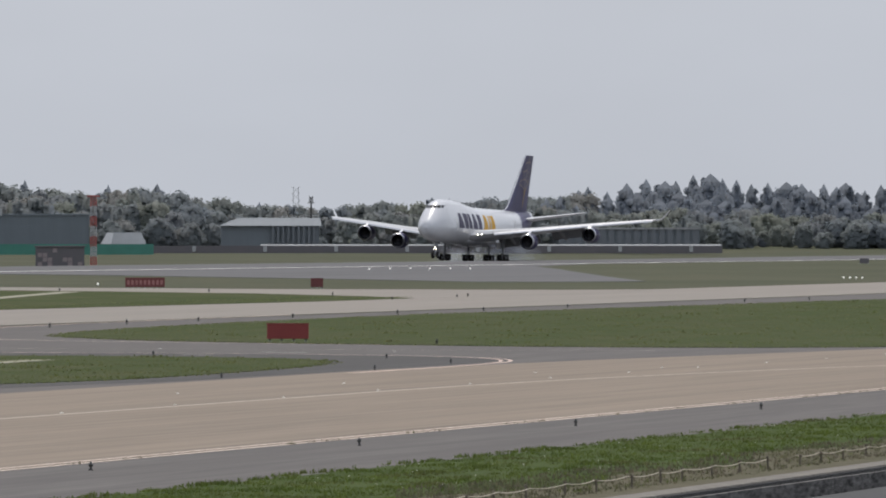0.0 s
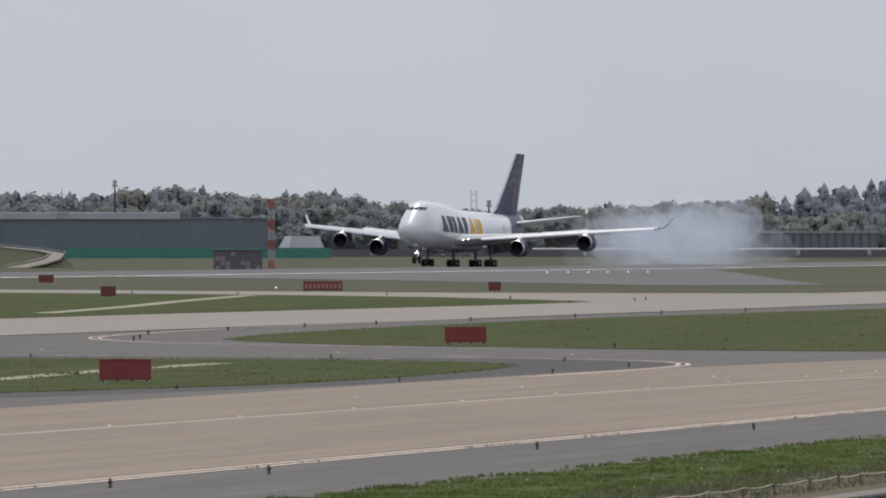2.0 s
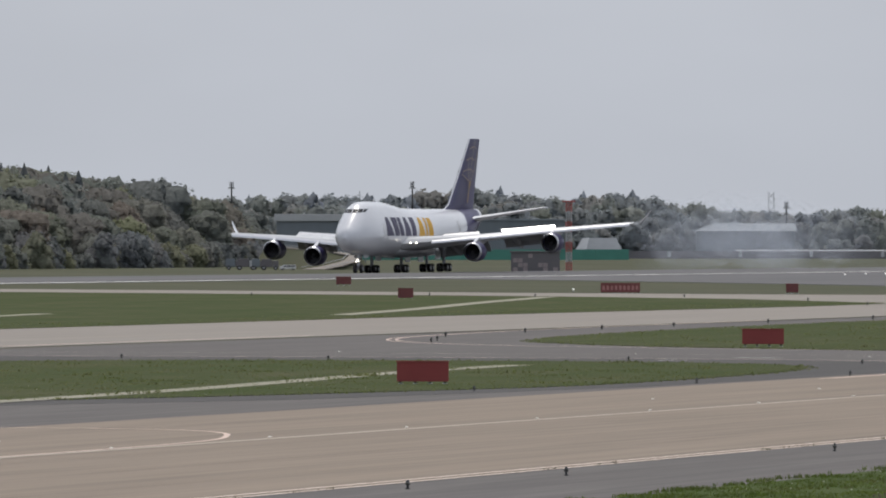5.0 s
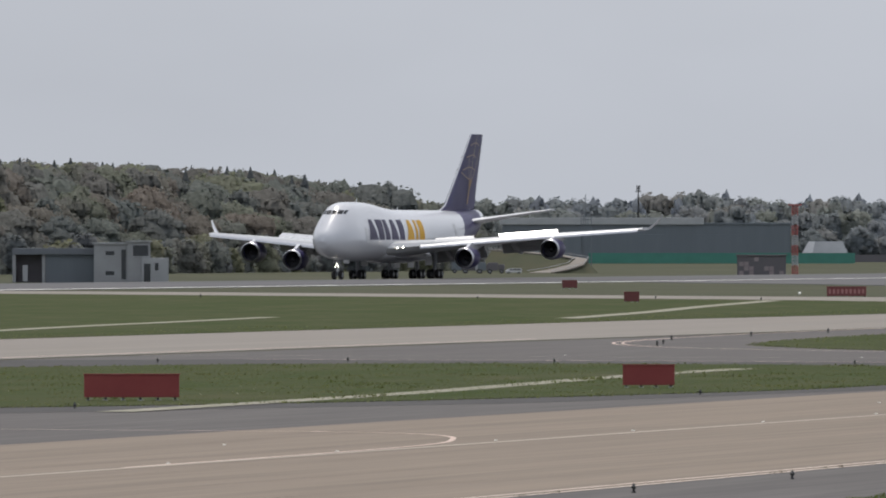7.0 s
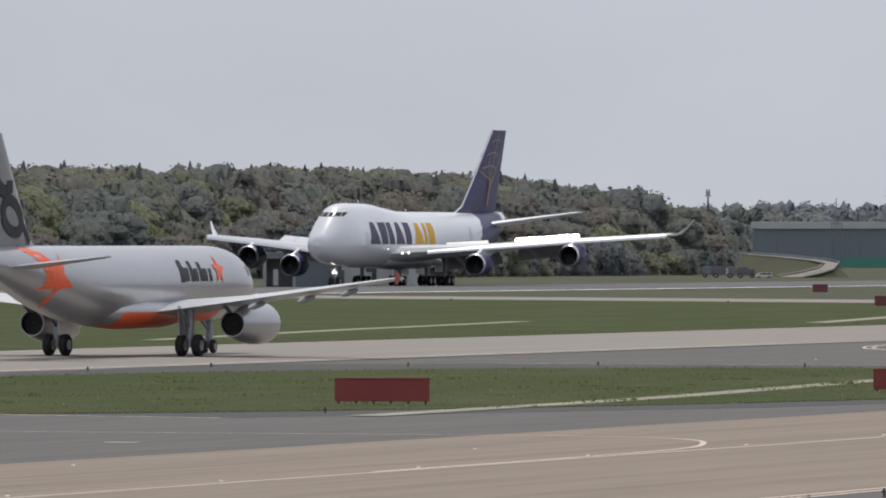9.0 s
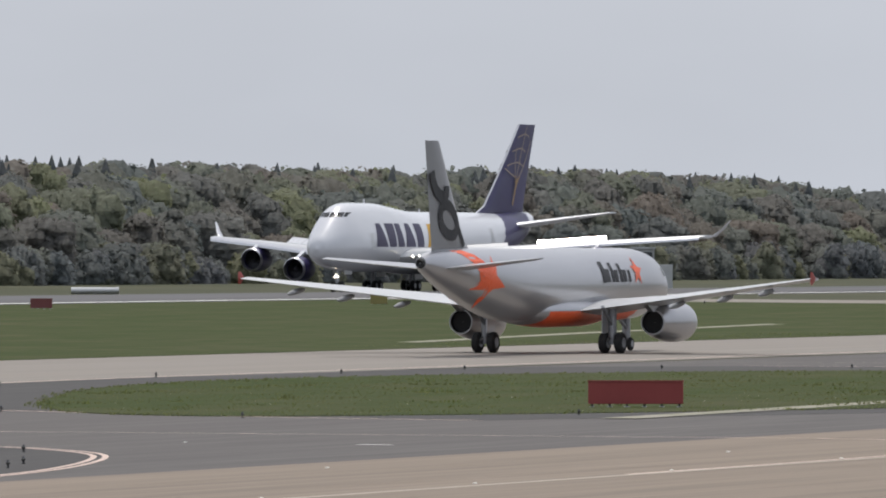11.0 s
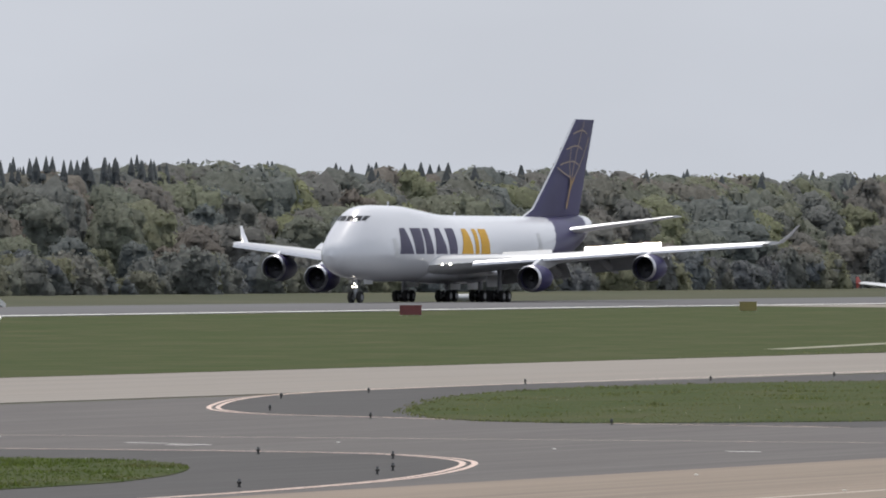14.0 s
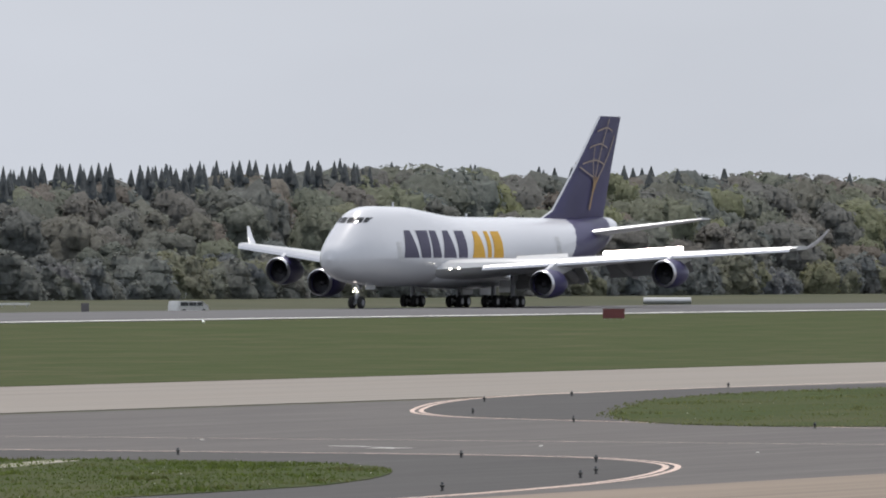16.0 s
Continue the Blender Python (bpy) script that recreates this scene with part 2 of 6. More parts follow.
def stripe(name, material, pts, width, label, lift=0.04):
    bm = bmesh.new()
    rows = []
    for i, (x, y) in enumerate(pts):
        a, b = pts[max(0, i - 1)], pts[min(len(pts) - 1, i + 1)]
        d = Vector((b[0] - a[0], b[1] - a[1])).normalized() * (width / 2)
        rows.append([(x - d.y, y + d.x, ground_z(y + d.x, x) + lift), (x + d.y, y - d.x, ground_z(y - d.x, x) + lift)])
    loft(bm, rows, close=False, caps=False)
    for fc in bm.faces:
        fc.normal_update()
        if fc.normal.z < 0:
            fc.normal_flip()
    me = bpy.data.meshes.new(name)
    bm.to_mesh(me)
    bm.free()
    me.materials.append(material)
    return tagged(new(name, me), label, "marking", kind="structure")


for yy in (64.2, 64.82):
    stripe("taxiway_edge_line", LINE_BRIGHT, [(x, yy) for x in range(100, 620, 20)], 0.13, "faded orange edge line on the taxiway")
stripe("taxiway_centre_line", LINE_PALE, [(x, 81.8 if x < 330 else 81.8 - (x - 330) ** 2 / 700) for x in range(100, 420, 10)], 0.4, "faded pale centre line on the taxiway")
stripe("runway_edge_line", LINE_WHITE, [(x, 331.6) for x in range(500, 3000, 100)], 2.1, "white runway edge line", 0.055)


LINES = [("turn_line", (0.0, 0.42), [(195, 95.2), (209, 95.8), (223, 97.9), (238, 102.8), (245.9, 107.8), (249.4, 112.9), (250.4, 122.3), (250.4, 150)]),
         ("turn_line", (0.0, 0.42), [(292, 112), (296, 123), (303.1, 134.6), (309.2, 142.8), (323.2, 150.6), (350, 160), (380, 162.8), (440, 163.3), (520, 163.3)]),
         ("turn_line", (0.0,), [(225, 81.8), (250, 82.2), (260, 84.0), (266, 86.8), (268.5, 91), (269, 100), (269, 178)]),
         ("turn_line", (0.0, 0.6), [(370, 93.4), (392, 93.7), (404, 94.7), (414, 97.8), (421, 103), (426, 112), (428, 125), (428, 150)]),
         ("turn_line", (0.0, 0.7), [(461, 112), (468, 128), (480, 142), (497, 151.2), (520, 156), (560, 159.5), (620, 161)])]
sheet("shoulder", ASPHALT_DARK, smooth_outline(LINES[0][2], 4, False) + [(190, 158), (60, 158), (60, 95.4)], 0.035, "dark asphalt shoulder round a grass island")
sheet("shoulder", ASPHALT_DARK, smooth_outline(LINES[1][2][:7], 4, False) + [(420, 160), (427.5, 150)] + [(x, max(y, 95.2)) for x, y in smooth_outline(LINES[3][2], 4, False)[::-1] if x > 375] + [(350, 95.4), (318, 100)], 0.035, "dark asphalt shoulder round a grass island")
for name, offsets, pts in LINES:
    for off in offsets:
        cv = smooth_outline([(x, y) for x, y in pts], 6, False)
        cv = [(x + (off - 0.5) * 0.8, y - (off - 0.5) * 0.55) for x, y in cv]
        stripe(name, LINE_ORANGE, cv, 0.19, "faded orange line curving round a grass island")
for (x0, y0), (x1, y1) in (((258.9, 122.6), (259.4, 124.2)), ((257.5, 120.4), (258.0, 122)), ((256.6, 120.6), (256.9, 121.6)), ((255, 100.8), (255.3, 102)), ((421.5, 113.5), (421.8, 115)), ((431, 111.2), (432, 113.8))):
    stripe("ground_marking", LINE_WHITE, [(x0, y0), (x1, y1)], 0.35, "small white painted ground mark")
stripe("link_centre_line", LINE_PALE, [(442, y) for y in range(96, 176, 8)], 0.2, "faded pale centre line on the link")
GRAVEL = surface("pale_gravel", (0.3, 0.28, 0.23), 0.9, second=(0.22, 0.2, 0.16), scale=1.5, third=(0.16, 0.16, 0.09), scale3=0.4)
stripe("gravel_path", GRAVEL, smooth_outline([(296, 108.5), (333, 110.4), (355, 112.6), (379, 115.2), (403, 116.6)], 6, False), 1.5, "pale gravel path across the grass", 0.06)
stripe("gravel_path", GRAVEL, smooth_outline([(520, 204.5), (577, 213.5), (600, 216.4), (640, 222)], 6, False), 1.6, "pale gravel path across the grass", 0.06)
stripe("gravel_path", GRAVEL, smooth_outline([(650, 202), (702, 211.2), (753, 221.5), (815, 233)], 6, False), 1.8, "pale gravel path across the grass", 0.06)
stripe("gravel_path", GRAVEL, [(205, 113.6), (225, 119.2), (237, 122.2)], 1.1, "pale gravel path across the grass", 0.06)
SEAL = surface("tar_joint", (0.06, 0.06, 0.06), 0.9, second=(0.1, 0.1, 0.095), scale=0.7)
stripe("tar_joint", SEAL, [(x, 159.2 + 0.5 * math.sin(x * 0.05)) for x in range(530, 760, 10)], 0.35, "dark tar joint along the taxiway edge")
JOINT = surface("slab_joint_filler", (0.15, 0.125, 0.1), 0.9, second=(0.11, 0.095, 0.08), scale=0.7)
for k, yy in enumerate((69.2, 74.3, 79.4, 84.6, 89.8)):
    stripe("slab_joint", JOINT, [(x, yy) for x in range(120, 460, 20)], 0.05, "thin dark joint between concrete slabs", 0.038)
INSET = surface("inset_light_glass", (0.8, 0.78, 0.72), 0.4, second=(0.6, 0.58, 0.52), scale=9)


def inset_light(x, y):
    bm = bmesh.new()
    lathe(bm, [(0.0, 0.06), (0.02, 0.056), (0.028, 0.03), (0.028, 0.005)], axis="z", n=10, caps=True)
    ob = part("inset_light", bm, INSET, None, at=pose(x, y, ground_z(y) + 0.034))
    return tagged(ob, "small pale inset light in the taxiway concrete", "light", "inset lights")


for k in range(17):
    inset_light(200 + 14.5 * k, 82.4 + 0.1 * (k % 2))
for x, y in ((322, 88), (345, 87.5), (372, 86), (388, 84), (250, 88.2), (228, 92), (436, 108), (443, 122), (262, 118), (266, 132), (256, 108), (447, 139)):
    inset_light(x, y)
# ---- airliners ----
WHITE = surface("white_aircraft_paint", (0.6, 0.61, 0.64), 0.24, spec=0.5, second=(0.54, 0.55, 0.58), scale=0.35, stretch=(0.25, 1, 1), coat=0.6, amount=0.5)
SILVER = surface("silver_aircraft_paint", (0.45, 0.45, 0.47), 0.28, metal=0.65, second=(0.38, 0.38, 0.4), scale=0.4, stretch=(0.25, 1, 1), coat=0.2, amount=0.5)
# fin silver, darkened in colour for the shade on its near side
SHADED_FIN_SILVER = surface("shaded_dark_silver_fin", (0.27, 0.27, 0.285), 0.35, metal=0.4, second=(0.22, 0.22, 0.235), scale=0.5, coat=0.2, amount=0.5)
WING_GREY = surface("pale_grey_wing_paint", (0.5, 0.51, 0.52), 0.35, second=(0.43, 0.44, 0.45), scale=0.3, coat=0.1)
# darker than WING_GREY, for flaps and flap fairings
FLAP_GREY = surface("dark_grey_flap", (0.24, 0.245, 0.255), 0.5, second=(0.19, 0.195, 0.2), scale=0.5)
NAME_NAVY = surface("navy_lettering_paint", (0.06, 0.056, 0.095), 0.6, spec=0.3, second=(0.075, 0.07, 0.115), scale=1.5)
FADED_GOLD = surface("faded_bronze_paint", (0.3, 0.235, 0.19), 0.5, second=(0.24, 0.19, 0.16), scale=1.5)
GLINT = surface("bare_spoiler_metal", (0.8, 0.8, 0.8), 0.16, metal=0.8, second=(0.7, 0.7, 0.7), scale=1)
NAVY = surface("navy_paint", (0.041, 0.036, 0.104), 0.4, spec=0.35, second=(0.032, 0.028, 0.085), scale=0.4)
GOLD = surface("gold_paint", (0.55, 0.31, 0.03), 0.55, spec=0.3, second=(0.48, 0.27, 0.03), scale=1)
DULL_GOLD = surface('dull_gold_paint', (0.34, 0.22, 0.1), 0.55, spec=0.3, second=(0.26, 0.17, 0.09), scale=1)
ORANGE = surface("orange_paint", (0.85, 0.13, 0.04), 0.4, second=(0.75, 0.1, 0.03), scale=1)
FENCE_RED = surface("dark_red_paint", (0.34, 0.045, 0.035), 0.45, second=(0.28, 0.04, 0.03), scale=2)
CHARCOAL = surface("charcoal_paint", (0.02, 0.02, 0.024), 0.5, spec=0.3, second=(0.03, 0.03, 0.034), scale=1)
METAL = surface("polished_metal", (0.62, 0.62, 0.64), 0.28, metal=1.0, second=(0.5, 0.5, 0.52), scale=2)
STEEL = surface("gear_steel", (0.3, 0.31, 0.33), 0.45, metal=0.6, second=(0.2, 0.2, 0.21), scale=3)
RUBBER = surface("tyre_rubber", (0.025, 0.025, 0.027), 0.85, spec=0.2, second=(0.045, 0.043, 0.04), scale=4)
DARK = surface("dark_recess", (0.012, 0.012, 0.014), 0.7, second=(0.02, 0.02, 0.022), scale=5)
FAN = surface("fan_blades", (0.05, 0.05, 0.055), 0.35, metal=0.8, second=(0.03, 0.03, 0.033), scale=5)
PANE = surface("cockpit_glass", (0.012, 0.014, 0.017), 0.15, spec=0.35)
LAMP = surface("landing_light", (1.0, 0.93, 0.8), 0.3, emit=7.0)


def section(s, zc, hb, ht, w, pinch=0.0, n=40):
    """One fuselage frame: a wider lower lobe, and a crown that narrows where there is an upper deck."""
    ring = []
    for i in range(n):
        t = 2 * math.pi * i / n
        c, sn = math.cos(t), math.sin(t)
        k = 1 - pinch * max(0.0, c) ** 1.2 * (1 - max(0.0, c) ** 4)
        ring.append((s, w * sn * k, zc + (ht if c > 0 else hb) * c))
    return ring


def spread(keys, count):
    """Smoothly fill rows of numbers between keys."""
    ks = np.array(keys, float)
    t = np.linspace(0, 1, len(ks))
    s = ks[:, 0]
    out = []
    for a in np.concatenate([np.linspace(s[i], s[i + 1], count, endpoint=False) for i in range(len(s) - 1)] + [[s[-1]]]):
        i = min(len(s) - 2, max(0, int(np.searchsorted(s, a, "right") - 1)))
        u = (a - s[i]) / (s[i + 1] - s[i])
        row = [a]
        for j in range(1, ks.shape[1]):
            d = lambda q: (ks[min(q + 1, len(s) - 1), j] - ks[max(q - 1, 0), j]) / (s[min(q + 1, len(s) - 1)] - s[max(q - 1, 0)])
            h = s[i + 1] - s[i]
            row.append(float((2 * u**3 - 3 * u**2 + 1) * ks[i, j] + (u**3 - 2 * u**2 + u) * h * d(i) + (-2 * u**3 + 3 * u**2) * ks[i + 1, j] + (u**3 - u**2) * h * d(i + 1)))
        out.append(row)
    return out


def airfoil(le, te, y, z, thick, twist=0.0, n=9, up=Vector((0, 0, 1))):
    """A closed wing section from leading to trailing edge."""
    xs = [0.5 - 0.5 * math.cos(math.pi * i / (n - 1)) for i in range(n)]
    c = te - le
    half = [(x, 5 * thick * c * (0.2969 * math.sqrt(x) - 0.126 * x - 0.3516 * x * x + 0.2843 * x**3 - 0.1015 * x**4)) for x in xs]
    pts = [(x, h * 1.15) for x, h in half[::-1]] + [(x, -h * 0.85) for x, h in half[1:-1]]
    return [Vector((le + x * c, y, z - twist * x * c)) + up * h for x, h in pts]


def hull(parent, keys, material, label, split=None, name="fuselage", fine=4, n=40):
    bm = bmesh.new()
    rows = loft(bm, [section(*r, n=n) for r in spread(keys, fine)])
    if split:
        for fc in bm.faces:
            fc.material_index = split(fc.calc_center_median())
    return part(name, bm, material, parent, label, smooth=True)


def wrap(bm, keys, side, s0, s1, z0, z1, lean=0.0, ns=6, nz=6, proud=0.03, mat=0, taper=0.0):
    """A panel laid on the hull's side between two stations and heights."""
    table = spread(keys, 8)

    def skin(s, z):
        for a, b in zip(table, table[1:]):
            if a[0] <= s <= b[0]:
                u = (s - a[0]) / max(1e-6, b[0] - a[0])
                r = [p + (q - p) * u for p, q in zip(a, b)]
                break
        _, zc, hb, ht, w, pinch = r
        c = max(-1, min(1, (z - zc) / (ht if z > zc else hb)))
        k = 1 - pinch * max(0.0, c) ** 1.2 * (1 - max(0.0, c) ** 4)
        return w * math.sqrt(1 - c * c) * k
    rows = []
    for j in range(nz + 1):
        z = z0 + (z1 - z0) * j / nz
        a = s0 + (s1 - s0) * 0.5 * taper * j / nz
        b = s1 - (s1 - s0) * 0.5 * taper * j / nz
        rows.append([(a + (b - a) * i / ns + lean * (z - z0), side * (skin(a + (b - a) * i / ns + lean * (z - z0), z) + proud), z) for i in range(ns + 1)])
    loft(bm, rows, close=False, caps=False, mat=mat)
    return bm


def brow(bm, keys, side, y0, y1, z0, z1, proud=0.03):
    """A window pane laid on the nose between two breadths and two heights."""
    table = spread(keys, 16)

    def first(y, z):
        for s, zc, hb, ht, w, pinch in table:
            c = (z - zc) / (ht if z > zc else hb)
            if abs(c) < 1 and w * math.sqrt(1 - c * c) * (1 - pinch * max(0.0, c) ** 1.2 * (1 - max(0.0, c) ** 4)) >= y:
                return s
        return 0.0
    rows = []
    for j in range(4):
        z = z0 + (z1 - z0) * j / 3
        rows.append([(first(y0 + (y1 - y0) * i / 4, z) - proud, side * (y0 + (y1 - y0) * i / 4) * 1.01, z + proud) for i in range(5)])
    loft(bm, rows, close=False, caps=False)
    return bm


def nacelle(parent, at, r, length, cowl, label, core=True):
    """A turbofan: lip, cowl, fan with blades, spinner and core nozzle, its inlet at the origin."""
    bm = bmesh.new()
    lathe(bm, [(0.5 * r, 0.84 * r), (0.12 * r, 0.86 * r), (0, 0.92 * r), (0.06 * r, 0.98 * r), (0.25 * r, 1.03 * r)], n=36)
    eng = part("engine", bm, METAL, parent, label, smooth=True, at=at)
    bm = bmesh.new()
    lathe(bm, [(0.25 * r, 1.03 * r), (0.8 * r, 1.08 * r), (length * 0.45, 1.06 * r), (length * 0.8, 0.86 * r), (length, 0.66 * r), (length, 0.6 * r), (length * 0.85, 0.6 * r), (length * 0.85, 0.3 * r), (0.9 * r, 0.3 * r)] if not core else [(0.25 * r, 1.03 * r), (0.8 * r, 1.08 * r), (length * 0.35, 1.08 * r), (length * 0.55, 1.0 * r), (length * 0.66, 0.88 * r), (length * 0.66, 0.8 * r), (0.9 * r, 0.84 * r), (0.5 * r, 0.84 * r)], n=36)
    part("cowl", bm, cowl, eng, smooth=True)
    bm = bmesh.new()
    for i in range(24):
        t = 2 * math.pi * i / 24
        q = Matrix.Rotation(t, 4, "X")
        vs = [bm.verts.new(q @ Vector(p)) for p in ((0.62 * r, -0.05 * r, 0.26 * r), (0.72 * r, 0.05 * r, 0.26 * r), (0.78 * r, 0.13 * r, 0.83 * r), (0.6 * r, -0.08 * r, 0.83 * r))]
        bm.faces.new(vs)
    lathe(bm, [(0.85 * r, 0.84 * r), (0.85 * r, 0.02)], n=24)
    part("fan", bm, FAN, eng)
    bm = bmesh.new()
    lathe(bm, [(0.3 * r, 0.01), (0.42 * r, 0.12 * r), (0.62 * r, 0.24 * r), (0.85 * r, 0.28 * r)], n=20)
    part("spinner", bm, FAN, eng, smooth=True)
    bm = bmesh.new()
    lathe(bm, [(length * 0.6, 0.72 * r), (length * 0.8, 0.58 * r), (length * 0.9, 0.5 * r), (length * 0.9, 0.44 * r), (length * 0.84, 0.34 * r), (length * 1.05, 0.05 * r)] if core else [(length * 1.002, 0.62 * r), (length * 0.97, 0.59 * r), (length * 0.93, 0.57 * r), (length * 0.93, 0.02)], n=28)
    part("nozzle", bm, STEEL if core else DARK, eng, smooth=True)
    return eng


def wheel(parent, at, r, w):
    bm = bmesh.new()
    lathe(bm, [(-w / 2, 0.55 * r), (-w / 2, 0.85 * r), (-w * 0.32, r), (w * 0.32, r), (w / 2, 0.85 * r), (w / 2, 0.55 * r)], axis="y", n=24, caps=True)
    ob = part("wheel", bm, RUBBER, parent, smooth=True, at=at)
    bm = bmesh.new()
    lathe(bm, [(-w * 0.53, 0.2 * r), (-w * 0.53, 0.5 * r), (w * 0.53, 0.5 * r), (w * 0.53, 0.2 * r)], axis="y", n=16, caps=True)
    part("rim", bm, STEEL, ob, smooth=True)
    return ob


def lifting(parent, name, stations, material, label="", up=Vector((0, 0, 1))):
    bm = bmesh.new()
    loft(bm, [airfoil(*st, up=up) for st in stations])
    return part(name, bm, material, parent, label, smooth=True)


def plate(bm, quad, thick):
    """A thin solid panel on four corners."""
    q = [Vector(p) for p in quad]
    n = (q[1] - q[0]).cross(q[3] - q[0]).normalized() * thick / 2
    loft(bm, [[p + n for p in q], [p - n for p in q]])
    return bm


JUMBO = [(0, 4.75, 0.05, 0.05, 0.05, 0), (0.5, 4.75, 0.95, 1.0, 1.0, 0), (1.5, 4.8, 1.6, 1.85, 1.7, 0), (3, 4.85, 2.1, 2.95, 2.3, 0.05), (4.2, 4.9, 2.35, 3.75, 2.65, 0.12), (5.5, 4.95, 2.55, 4.5, 2.9, 0.2), (7, 5.0, 2.75, 4.85, 3.08, 0.24), (9, 5.0, 2.85, 4.98, 3.2, 0.26), (12, 5.0, 2.9, 4.98, 3.25, 0.26), (17, 5.0, 2.9, 4.92, 3.25, 0.26), (21, 5.05, 2.95, 4.55, 3.25, 0.22), (25, 5.15, 3.0, 4.1, 3.25, 0.1), (28.5, 5.2, 3.05, 3.85, 3.25, 0.03), (40, 5.2, 3.05, 3.8, 3.25, 0), (49, 5.25, 3.0, 3.75, 3.25, 0), (55, 5.75, 2.55, 3.2, 2.95, 0), (60, 6.5, 2.1, 2.55, 2.4, 0), (64.5, 7.25, 1.55, 1.9, 1.65, 0), (67.5, 7.85, 1.0, 1.25, 1.0, 0), (68.8, 8.1, 0.55, 0.75, 0.6, 0)]



def letter_blocks(parent, keys, side, s0, widths, gap, z0, z1, lean, material, label):
    """A name as plain upright blocks on the hull's side, one part a block."""
    s = s0
    for w, tp in widths:
        part("name_block", wrap(bmesh.new(), keys, side, s, s + w, z0, z1, lean, 3, 6, 0.035, taper=tp), material, parent, label)
        s += w + gap


def gear_leg(parent, s, y, top, rows, r, w, track, lean=0.0):
    """A strut with axles and wheels; rows: the axles' offsets along the aircraft."""
    bm = bmesh.new()
    tube(bm, (s + lean, y, top), (s, y, r + 0.3), 0.24, 14)
    tube(bm, (s, y, r + 0.5), (s, y, r - 0.1), 0.16, 14)
    tube(bm, (s + lean + 1.6, y, top), (s, y, r + 0.9), 0.1, 8)
    if len(rows) > 1:
        tube(bm, (s + rows[0], y, r), (s + rows[-1], y, r), 0.14, 10)
    for d in rows:
        tube(bm, (s + d, y - track / 2, r), (s + d, y + track / 2, r), 0.1, 8)
    leg = part("landing_gear", bm, STEEL, parent, smooth=True)
    for d in rows:
        for e in (-1, 1):
            wheel(leg, pose(s + d, y + e * track / 2, r), r, w)
    return leg


